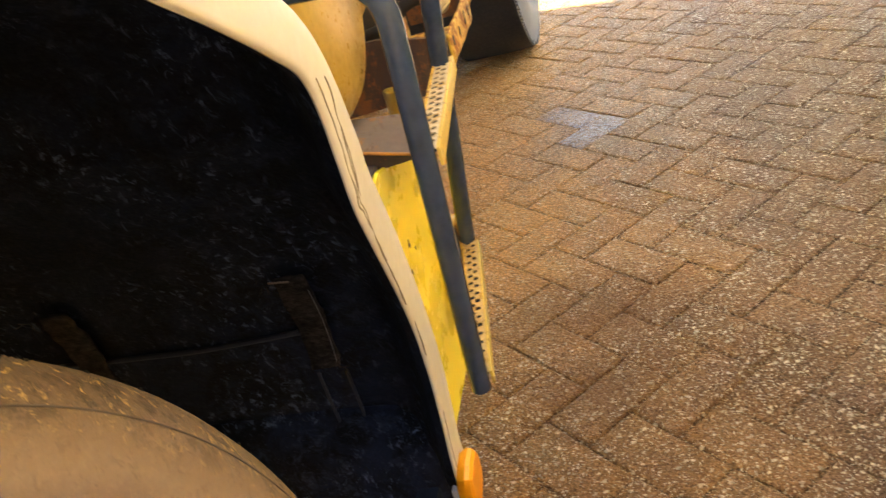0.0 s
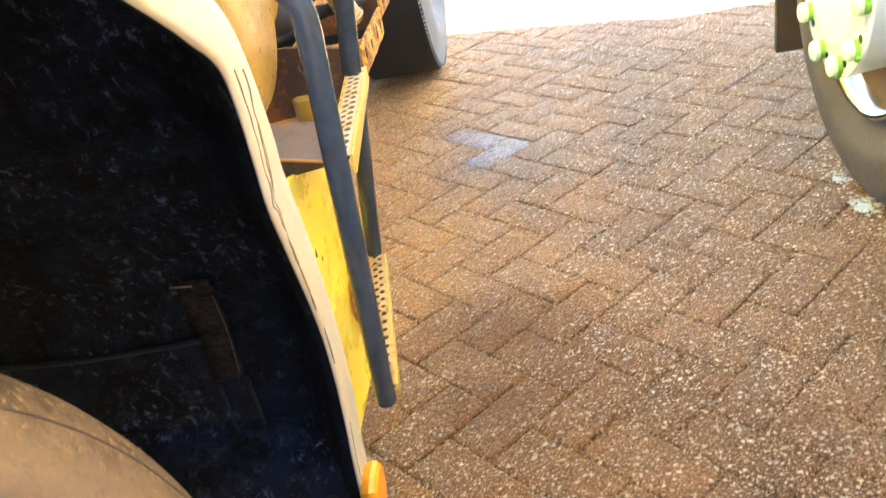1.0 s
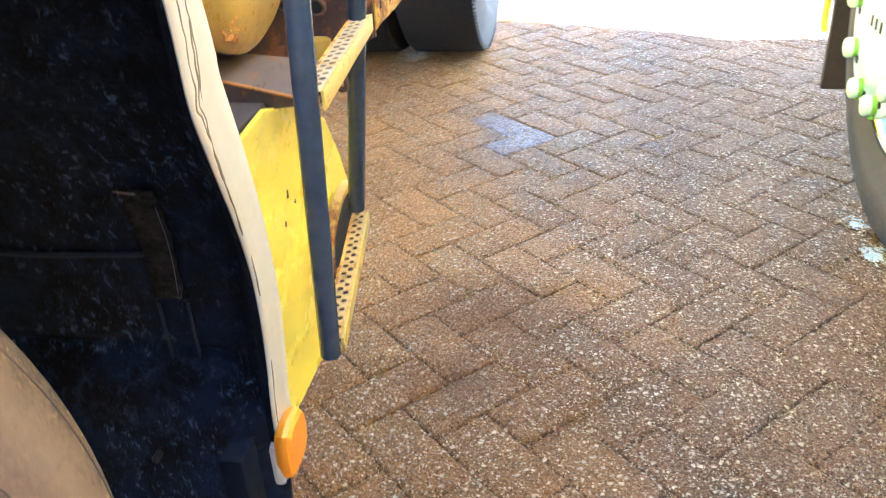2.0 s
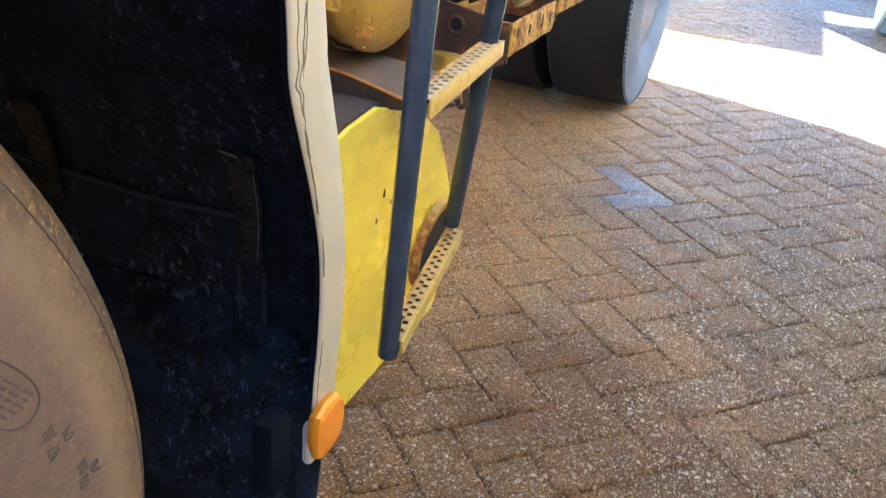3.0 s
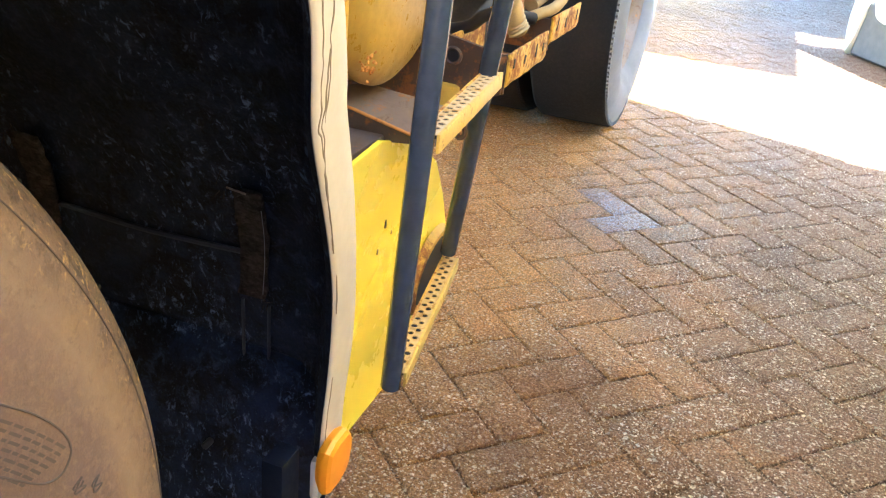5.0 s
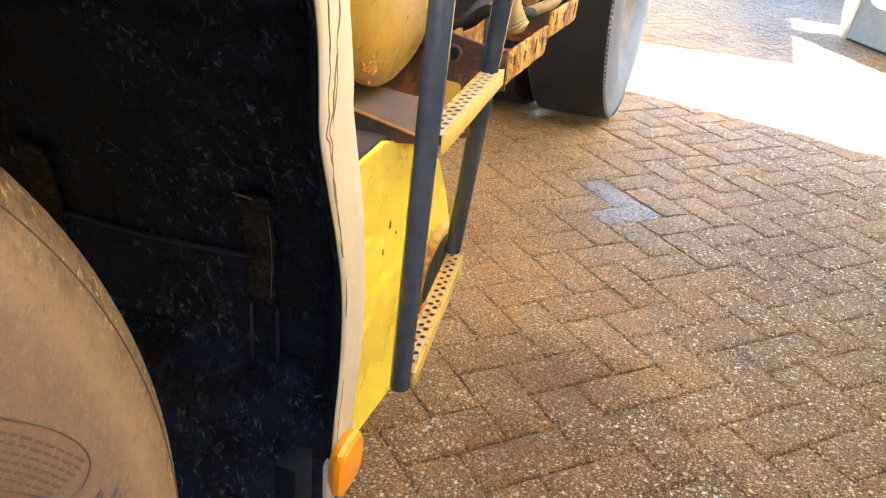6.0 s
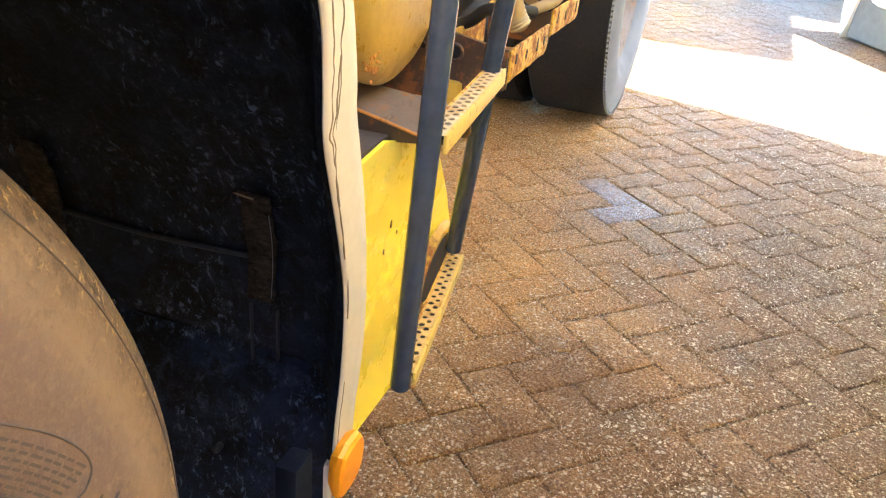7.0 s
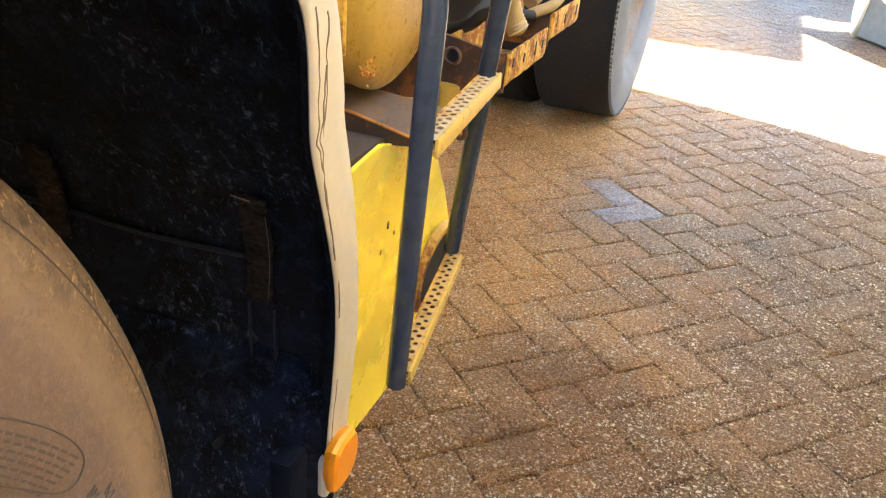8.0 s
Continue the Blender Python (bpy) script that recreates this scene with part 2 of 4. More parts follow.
def sidewall_material(hub):
    """Dried mud on a sidewall: paler towards the shoulder, browner inside, scuffed at the edge."""
    m = Mat("dusty_sidewall")
    t = m.n.new("ShaderNodeVectorMath")
    t.operation = "SUBTRACT"
    m.l.new(m.at, t.inputs[0])
    t.inputs[1].default_value = hub
    q = m.n.new("ShaderNodeVectorMath")
    q.operation = "LENGTH"
    m.l.new(t.outputs[0], q.inputs[0])
    fine, blot, wide = m.noise(150, 5, 0.75), m.noise(12, 5, 0.6, 0.4), m.noise(4, 3)
    d = m.math("ADD", m.math("DIVIDE", q.outputs["Value"], 0.978), m.math("MULTIPLY", m.math("SUBTRACT", blot, 0.5), 0.03))
    c = m.ramp(d, (0.28, (0.122, 0.075, 0.052)), (0.412, (0.132, 0.081, 0.054)), (0.430, (0.200, 0.127, 0.070)), (0.455, (0.155, 0.092, 0.042)), (0.470, (0.112, 0.064, 0.027)), (0.495, (0.070, 0.039, 0.015)))
    c = m.mix(m.ramp(fine, (0.45, 0.0), (0.85, 0.5)), c, (0.36, 0.25, 0.155))
    c = m.mix(m.ramp(wide, (0.4, 0.0), (0.7, 0.35)), c, (0.14, 0.085, 0.055))
    scuff = m.math("MULTIPLY", m.ramp(d, (0.440, 0.0), (0.470, 1.0)), m.ramp(m.noise(60, 5, 0.8), (0.49, 0.0), (0.60, 0.9)))
    c = m.mix(scuff, c, (0.040, 0.024, 0.011))
    edge = m.ramp(d, (0.440, 0.0), (0.480, 1.0))
    gold = m.math("MULTIPLY", edge, m.ramp(m.noise(130, 5, 0.8, 0.5), (0.57, 0.0), (0.65, 1.0)))
    c = m.mix(gold, c, (0.52, 0.32, 0.10))
    crust = m.noise(75, 6, 0.8, 0.5)
    c = m.mix(m.math("MULTIPLY", m.ramp(crust, (0.54, 0.0), (0.64, 1.0)), 0.35), c, (0.085, 0.050, 0.028))
    relief = m.math("ADD", m.math("MULTIPLY", fine, 0.6), m.math("ADD", blot, m.math("MULTIPLY", m.math("MULTIPLY", crust, edge), 2.5)))
    m.set(c, m.ramp(fine, (0.3, 0.62), (0.7, 0.9))).bump(relief, 0.55, 0.003)
    return m.m


WHEEL_HUB = (-0.146, -2.491, 0.485)
TYRE_DUSTY = sidewall_material(WHEEL_HUB)
TYRE_TREAD = rubber_material("tread_rubber", (0.16, 0.105, 0.060), (0.30, 0.20, 0.11), 0.7, 0.9, 40)
TYRE_BLACK = rubber_material("black_rubber", (0.006, 0.006, 0.008), (0.026, 0.024, 0.026), 0.35, 0.8, 18)
# scuffed sidewall, also paled for the light that falls on it
TYRE_WORN = rubber_material("worn_lit_sidewall", (0.120, 0.114, 0.106), (0.225, 0.212, 0.195), 0.7, 0.8, 12)
TYRE_BROWN = rubber_material("brown_sidewall", (0.050, 0.038, 0.034), (0.085, 0.066, 0.058), 0.6, 0.7, 14)


def strap_material():
    m = Mat("old_strap")
    weave = m.noise(90, 5, 0.8, 0.4, at=m.stretch(1.0, 1.0, 1.8))
    blot = m.noise(38, 5, 0.7, 0.4)
    c = m.mix(m.ramp(weave, (0.38, 0.0), (0.62, 1.0)), (0.010, 0.0086, 0.0076), (0.060, 0.050, 0.042))
    c = m.mix(m.ramp(blot, (0.40, 0.0), (0.64, 0.8)), c, (0.005, 0.0044, 0.005))
    m.set(c, 0.95).bump(m.math("ADD", weave, blot), 0.8, 0.003)
    m.b.inputs["Specular IOR Level"].default_value = 0.15
    return m.m


STRAP = strap_material()
ORANGE = plain("orange_lens", (0.95, 0.34, 0.002), 0.5, 0.0, 20, 0.88)
SILVER = plain("silver_hub", (0.72, 0.82, 0.92), 0.38, 0.15, 40, 0.93)
CHROME = plain("chrome_ring", (0.72, 0.73, 0.75), 0.12, 1.0, 20, 0.95)
LIME = plain("lime_plastic", (0.27, 0.55, 0.03), 0.4, 0.0, 60, 0.7)
LIME_LIT = plain("lit_lime_plastic", (0.66, 0.84, 0.58), 0.45, 0.0, 60, 0.9)
ROAD_DUST = rubber_material("road_dust", (0.16, 0.085, 0.045), (0.30, 0.18, 0.10), 0.6, 0.8, 14)
WHITE = plain("white_paint", (0.78, 0.78, 0.76), 0.35, 0.0, 8, 0.93)
GREY_RUBBER = plain("grey_rubber", (0.16, 0.16, 0.165), 0.8, 0.0, 20, 0.8)
# black that stands for shade in slots and holes
BLACK = plain("black_shade", (0.004, 0.003, 0.003), 0.95, 0.0, 40)
DARK = plain("dark_steel", (0.02, 0.018, 0.017), 0.7, 0.2, 40)
HOSE = plain("tan_hose", (0.38, 0.27, 0.12), 0.55, 0.0, 50, 0.7)
DRIP = plain("dried_drip", (0.20, 0.150, 0.095), 0.6, 0.0, 50, 0.8)
PRINT = plain("dark_print", (0.085, 0.062, 0.048), 0.8, 0.0, 50, 0.8)
LIMESCALE = plain("white_residue", (0.62, 0.66, 0.74), 0.5, 0.0, 160, 0.35)
BROWN_FLAP = rubber_material("brown_flap_rubber", (0.040, 0.026, 0.017), (0.075, 0.050, 0.033), 0.6, 0.75, 14)
# pale so that the unseen truck side throws light back
BODY = plain("cream_body_paint", (0.80, 0.70, 0.50), 0.35, 0.0, 6, 0.9)
STUCCO = plain("grey_stucco", (0.34, 0.33, 0.31), 0.9, 0.0, 30, 0.8)


# ---- mesh helpers ----
def finish(bm, smooth=40):
    bmesh.ops.recalc_face_normals(bm, faces=bm.faces)
    for f in bm.faces:
        f.smooth = True
    for e in bm.edges:
        if len(e.link_faces) == 2 and e.calc_face_angle(0) > radians(smooth):
            e.smooth = False


def part(name, bm, material, parent=None, label="", smooth=40):
    """Links a bmesh as one mesh object under a thing or a part."""
    finish(bm, smooth)
    me = bpy.data.meshes.new(name)
    bm.to_mesh(me)
    bm.free()
    me.materials.append(material)
    ob = new(name, me)
    ob.parent = parent
    return tagged(ob, label)


def thing(name, label, category, group="", kind=""):
    return tagged(new(name), label, category, group, kind)


def box(bm, lo, hi, bevel=0.0, m=None):
    """A box between two corners, bevelled, into bm."""
    made = bmesh.ops.create_cube(bm, size=1.0)["verts"]
    lo, hi = Vector(lo), Vector(hi)
    for v in made:
        v.co = Vector([lo[i] + (v.co[i] + 0.5) * (hi[i] - lo[i]) for i in range(3)])
    if bevel:
        edges = list({e for v in made for e in v.link_edges})
        made = list({v for f in bmesh.ops.bevel(bm, geom=edges, offset=bevel, segments=2, affect="EDGES", profile=0.6)["faces"] for v in f.verts} | {v for v in made if v.is_valid})
    if m is not None:
        for v in made:
            v.co = m @ v.co
    return bm


def boxed(*args, **kw):
    return box(bmesh.new(), *args, **kw)


def rounded_path(points, radius, steps=6):
    """A polyline with its inner corners rounded."""
    pts = [Vector(p) for p in points]
    out = [pts[0]]
    for a, b, c in zip(pts, pts[1:], pts[2:]):
        u, w = (a - b).normalized(), (c - b).normalized()
        p, q = b + u * radius, b + w * radius
        for i in range(steps + 1):
            t = i / steps
            out.append(p.lerp(b, t).lerp(b.lerp(q, t), t))
    return out + [pts[-1]]


def tube(bm, path, r, sides=14, caps=True):
    """A round tube along a path of points."""
    pts = [Vector(p) for p in path]
    rings, up = [], None
    for i, p in enumerate(pts):
        d = (pts[min(i + 1, len(pts) - 1)] - pts[max(i - 1, 0)]).normalized()
        up = d.orthogonal().normalized() if up is None else (up - d * up.dot(d)).normalized()
        side = d.cross(up)
        rr = r[i] if isinstance(r, list) else r
        rings.append([bm.verts.new(p + (up * math.cos(a) + side * math.sin(a)) * rr) for a in (2 * math.pi * k / sides for k in range(sides))])
    for a, b in zip(rings, rings[1:]):
        for k in range(sides):
            bm.faces.new((a[k], a[(k + 1) % sides], b[(k + 1) % sides], b[k]))
    if caps:
        bm.faces.new(rings[0])
        bm.faces.new(rings[-1][::-1])
    return bm


def spun(profile, steps=96, closed=False):
    """A solid of turning about the x axis: profile of (x, radius)."""
    bm = bmesh.new()
    rings = [[bm.verts.new((x, r * math.cos(a), r * math.sin(a))) for a in (2 * math.pi * k / steps for k in range(steps))] for x, r in profile]
    pairs = list(zip(rings, rings[1:])) + ([(rings[-1], rings[0])] if closed else [])
    for a, b in pairs:
        for k in range(steps):
            bm.faces.new((a[k], a[(k + 1) % steps], b[(k + 1) % steps], b[k]))
    return bm


def moved(bm, m):
    bm.transform(m)
    return bm


def smooth_line(points, n):
    """A Catmull-Rom line through points, n steps a stretch."""
    p = [Vector(q) for q in points]
    p = [p[0] * 2 - p[1]] + p + [p[-1] * 2 - p[-2]]
    out = []
    for i in range(1, len(p) - 2):
        a, b, c, d = p[i - 1:i + 3]
        for k in range(n):
            t = k / n
            out.append(0.5 * (2 * b + (c - a) * t + (2 * a - 5 * b + 4 * c - d) * t * t + (3 * b - a - 3 * c + d) * t ** 3))
    return out + [p[-2]]


# ---- ground ----
U = 0.10315                                   # half the length of a paver, joint included
JOINT = 0.0014
LAID, SKEW = (0.0033, -0.0176), radians(0.61)   # how the bond lies to the truck


def paver_mesh():
    """One paver, 2 U long and U wide, with worn edges, its top at z = 0."""
    bm = bmesh.new()
    hx, hy = U - JOINT, U / 2 - JOINT
    rows = [(hx, hy, -0.030), (hx, hy, -0.005), (hx - 0.002, hy - 0.002, -0.0018), (hx - 0.007, hy - 0.007, 0.0)]
    rings = [[bm.verts.new((sx * x, sy * y, z)) for sx, sy in ((1, 1), (-1, 1), (-1, -1), (1, -1))] for x, y, z in rows]
    for a, b in zip(rings, rings[1:]):
        for k in range(4):
            bm.faces.new((a[k], a[(k + 1) % 4], b[(k + 1) % 4], b[k]))
    bm.faces.new(rings[-1])
    return bm


def paver_spots():
    """Centre, turn and lattice cell of each paver of the herringbone, near first."""
    c45 = math.sqrt(0.5)
    spots = []
    for r in range(-75, 95):
        for d in range(-85, 75):
            s = (r - d) % 4
            if s == 2:
                a, b, turn = r + 1.0, d + 0.5, 45
            elif s == 1:
                a, b, turn = r + 0.5, d + 1.0, -45
            else:
                continue
            x, y = (a + b) * U * c45, (a - b) * U * c45
            x, y = LAID[0] + x * math.cos(SKEW) - y * math.sin(SKEW), LAID[1] + x * math.sin(SKEW) + y * math.cos(SKEW)
            turn += math.degrees(SKEW)
            if -4.0 < x < 4.5 and -4.0 < y < 7.0:
                spots.append((math.hypot(x - 0.32, (y + 0.75) * 0.62), x, y, turn, r, d))
    return sorted(spots)


def build_ground():
    bm = bmesh.new()
    bmesh.ops.create_grid(bm, x_segments=8, y_segments=8, size=600)
    sheet = part("ground", moved(bm, pose(0, 0, -0.0036)), SAND)
    tagged(sheet, "dark sandy bed under worn brown block paving", "ground", kind="structure")
    one = paver_mesh()
    finish(one)
    meshes = []
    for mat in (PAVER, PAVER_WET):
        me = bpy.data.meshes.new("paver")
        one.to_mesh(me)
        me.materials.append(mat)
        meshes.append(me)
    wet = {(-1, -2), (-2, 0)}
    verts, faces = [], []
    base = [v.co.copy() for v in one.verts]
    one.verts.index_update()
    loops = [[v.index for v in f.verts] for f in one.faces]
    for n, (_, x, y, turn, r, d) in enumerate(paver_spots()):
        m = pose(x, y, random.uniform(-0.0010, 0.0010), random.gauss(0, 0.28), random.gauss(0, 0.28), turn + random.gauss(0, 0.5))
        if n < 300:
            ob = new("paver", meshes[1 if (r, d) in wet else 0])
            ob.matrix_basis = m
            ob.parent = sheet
        else:
            k = len(verts)
            verts += [m @ v for v in base]
            faces += [[k + i for i in f] for f in loops]
    one.free()
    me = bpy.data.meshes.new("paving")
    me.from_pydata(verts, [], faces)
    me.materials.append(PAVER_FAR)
    rest = new("paving", me)
    rest.parent = sheet
    tagged(rest, "worn brown herringbone block paving with speckled grit and painted glints", kind="stuff")


# ---- wheels ----
def tyre_bm(radius, width, side=+1, bore=0.29):
    """A tyre about the x axis; its outer sidewall bulges to +x when side is +1."""
    w = width / 2
    p = [(-w * 0.80, bore), (-w * 0.98, bore + 0.045), (-w * 1.04, radius * 0.80), (-w * 0.95, radius * 0.93), (-w * 0.86, radius * 0.972),
         (-w * 0.78, radius * 0.992), (-w * 0.4, radius), (0, radius), (w * 0.4, radius), (w * 0.78, radius * 0.992), (w * 0.86, radius * 0.972), (w * 0.95, radius * 0.93),
         (w * 1.0, radius * 0.885), (w * 1.035, radius * 0.80), (w * 1.03, radius * 0.745), (w * 1.01, radius * 0.735), (w * 0.98, bore + 0.045), (w * 0.80, bore)]
    return spun(p, 128, closed=True)


def front_tyre_bm(r=0.498):
    """The front tyre: a worn round shoulder on the outside, the inner side drawn in."""
    p = [(-0.06, 0.29), (-0.085, 0.34), (-0.075, r * 0.84), (-0.045, r * 0.93), (-0.01, r * 0.968), (0.03, r * 0.988), (0.07, r * 0.996), (0.095, r * 0.995), (0.112, r * 0.988),
         (0.123, r * 0.974), (0.132, r * 0.955), (0.1425, r * 0.93), (0.150, r * 0.885), (0.155, r * 0.80), (0.153, r * 0.72), (0.148, 0.335), (0.12, 0.29)]
    return spun(p, 160, closed=True)


def front_wheel(truck, place):
    rim = part("wheel", moved(spun([(-0.13, 0.10), (-0.10, 0.27), (0.09, 0.285), (0.125, 0.30), (0.130, 0.285), (0.10, 0.27), (0.02, 0.25), (0.0, 0.16), (0.05, 0.13), (0.06, 0.0)], 64), place),
               DARK, truck, "dusty steel rim of the front wheel")
    tyre = part("tyre", moved(front_tyre_bm(), place), TYRE_DUSTY, rim, "brown dusty tyre sidewall with moulded panel")
    # moulded rings
    for r, x, t in ((0.4655, 0.1412, 0.0006),):
        path = [(x, r * math.cos(a), r * math.sin(a)) for a in (2 * math.pi * k / 160 for k in range(161))]
        part("moulded_ring", moved(tube(bmesh.new(), path, t, 6), place), PRINT, tyre)
    # moulded label panel: a rounded outline with rows of worn print
    def spot(r, d, lift=0.0):
        x = 0.1552 - max(0.0, r - 0.398) * 0.12 - max(0.0, 0.398 - r) * 0.05 + lift
        return (x, r * math.cos(math.radians(d)), r * math.sin(math.radians(d)))

    turn = 4.2
    outline = [(0.380, 23), (0.389, 19.4), (0.395, 16.5), (0.398, 14.1), (0.397, 12.3), (0.391, 11.2), (0.382, 10.8), (0.370, 12.1), (0.354, 17.3), (0.343, 22), (0.338, 26), (0.345, 29), (0.358, 29.5), (0.370, 27), (0.380, 23)]
    part("label_outline", moved(tube(bmesh.new(), smooth_line([spot(r, d + turn) for r, d in outline], 4), 0.0008, 6), place), PRINT, tyre, "moulded outline of a label panel")
    for k in range(7):
        d = 12.6 + 0.2 * abs(k - 2)
        while d < 27:
            w = random.uniform(0.5, 1.5)
            r = 0.3915 - 0.0022 * (d - 14) - 0.0050 * k
            bm = bmesh.new()
            strip(bm, [[spot(r + dr - 0.0022 * w * q / 3, d + turn + w * q / 3, 0.0006) for q in range(4)] for dr in (-0.0010, 0.0010)])
            part("print_bar", moved(bm, place), PRINT, tyre)
            d += w + random.uniform(0.2, 0.4)
    # scrawls worn past reading
    for r, d in ((0.391, 7.6), (0.402, 5.8), (0.388, 5.0), (0.405, 1.0), (0.414, -0.4), (0.402, -0.9)):
        pts = [spot(r + 0.005 * math.sin(q * 2.1 + r * 900), d + turn + 0.55 * math.cos(q * 1.3 + d) + 0.10 * q, 0.0002) for q in range(8)]
        part("scrawl", moved(tube(bmesh.new(), smooth_line(pts, 4), 0.0006, 5), place), PRINT, tyre)
    # tread blocks round both shoulders
    n = 880
    bm = bmesh.new()
    for i in range(n):
        m = place @ pose(0, 0, 0, 360 * i / n, 0, 0)
        w = random.uniform(0.0006, 0.0011)
        box(bm, (0.055 + random.uniform(0, 0.012), -w, 0.485), (0.094 + random.uniform(-0.004, 0.004), w, 0.4966 + random.uniform(-0.0006, 0.0004)), 0.0, m)
    tagged(part("tread_edge", bm, TYRE_TREAD, rim, "worn dirty tread blocks"), kind="stuff")
    # black strips stand proud where the tread slots would be in shade
    bm = bmesh.new()
    for i in range(210):
        m = place @ pose(0, 0, 0, 360 * (i + random.uniform(-0.15, 0.15)) / 210, 0, 0)
        w, x1 = random.uniform(0.0010, 0.0021), 0.112 + random.uniform(-0.003, 0.004)
        box(bm, (0.070, -w, 0.480), (0.096, w, 0.4970), 0.0, m)
        box(bm, (0.094, -w, 0.480), (x1, w, 0.4924), 0.0, m)
    tagged(part("tread_slot", bm, BLACK, rim, "dark raised strips standing for shaded slots across the tread shoulder"), kind="stuff")
    return rim


def rear_wheel(truck, place, wall_material):
    rim = part("wheel", moved(spun([(-0.1, 0.08), (-0.02, 0.26), (0.11, 0.29), (0.125, 0.30), (0.11, 0.28), (0.03, 0.25), (0.02, 0.12), (0.03, 0.0)], 64), place), GREY_STEEL, truck, "dusty dished rim of the rear wheel")
    r, w = 0.5, 0.15
    tread = [(-w * 0.80, 0.29), (-w * 1.02, 0.34), (-w * 1.04, r * 0.80), (-w * 0.97, r * 0.93), (-w * 0.90, r * 0.980), (-w * 0.84, r * 0.996), (0, r), (w * 0.84, r * 0.996), (w * 0.90, r * 0.984)]
    part("tyre", moved(spun(tread, 128), place), TYRE_BLACK, rim, "dark worn rear tyre tread")
    sidewall = [(w * 0.90, r * 0.984), (w * 0.93, r * 0.962), (w * 0.97, r * 0.93), (w * 1.03, r * 0.86), (w * 1.07, r * 0.78), (w * 1.06, r * 0.72), (w * 1.01, 0.335), (w * 0.80, 0.29)]
    part("sidewall", moved(spun(sidewall, 128), place), wall_material, rim, "scuffed tyre sidewall with light and shade in its colour")
    bm = bmesh.new()
    n = 170
    for i in range(n):
        box(bm, (w * 0.895, -0.004, r * 0.955), (w * 0.955, 0.004, r * 0.982), 0.0, place @ pose(0, 0, 0, 360 * i / n, 0, 0))
    tagged(part("shoulder_rib", bm, wall_material, rim), kind="stuff")
    return rim


# ---- the old truck ----
WHEEL_F = (-0.298, -2.487, 0.4785)     # its hub; the wheel is steered a little outwards
STEER, CAMBER, GIRTH = -2.4, 2.1, 0.978
WHEEL_R = (-0.375, 0.860, 0.5)
ARCH = [(-3.280, 0.42), (-3.250, 0.62), (-3.130, 0.90), (-2.880, 1.06), (-2.500, 1.095), (-2.258, 1.035), (-2.078, 0.942), (-2.014, 0.907), (-1.979, 0.886), (-1.940, 0.860), (-1.921, 0.828),
        (-1.908, 0.784), (-1.896, 0.740), (-1.870, 0.688), (-1.838, 0.626), (-1.811, 0.565), (-1.793, 0.503), (-1.781, 0.434), (-1.774, 0.365), (-1.760, 0.280)]
LIP = [(0.28, 0.054), (0.45, 0.055), (0.55, 0.052), (0.65, 0.058), (0.75, 0.061), (0.82, 0.052), (0.90, 0.043), (1.2, 0.042)]    # its width at a height
LEAN = 0.12                               # the truck's side leans out with height


def side(z, x0=-0.150):
    return x0 + LEAN * (min(z, 0.95) - 0.3)


def lip_width(z):
    for (z0, w0), (z1, w1) in zip(LIP, LIP[1:]):
        if z <= z1:
            return w0 + (w1 - w0) * max(0.0, (z - z0) / (z1 - z0))
    return LIP[-1][1]


def arch_line(n=6):
    pts = smooth_line([(0, y, z) for y, z in ARCH], n)
    out = []
    for i, p in enumerate(pts):
        d = (pts[min(i + 1, len(pts) - 1)] - pts[max(i - 1, 0)]).normalized()
        out.append((p, Vector((0, -d.z, d.y))))
    return out


def strip(bm, rows):
    """Quads between rows of points."""
    grid = [[bm.verts.new(p) for p in row] for row in rows]
    for a, b in zip(grid, grid[1:]):
        for k in range(len(a) - 1):
            bm.faces.new((a[k], a[k + 1], b[k + 1], b[k]))
    return grid


def liner_point(z, x, lift=0.0):
    """A point on the liner's deep face at a height on the rear side of the arch."""
    line = [q for q in arch_line() if q[0].y > -2.1]
    p, n = min(line, key=lambda q: abs(q[0].z - z))
    d = 0.108 - lift
    return (x, p.y + n.y * d, z)


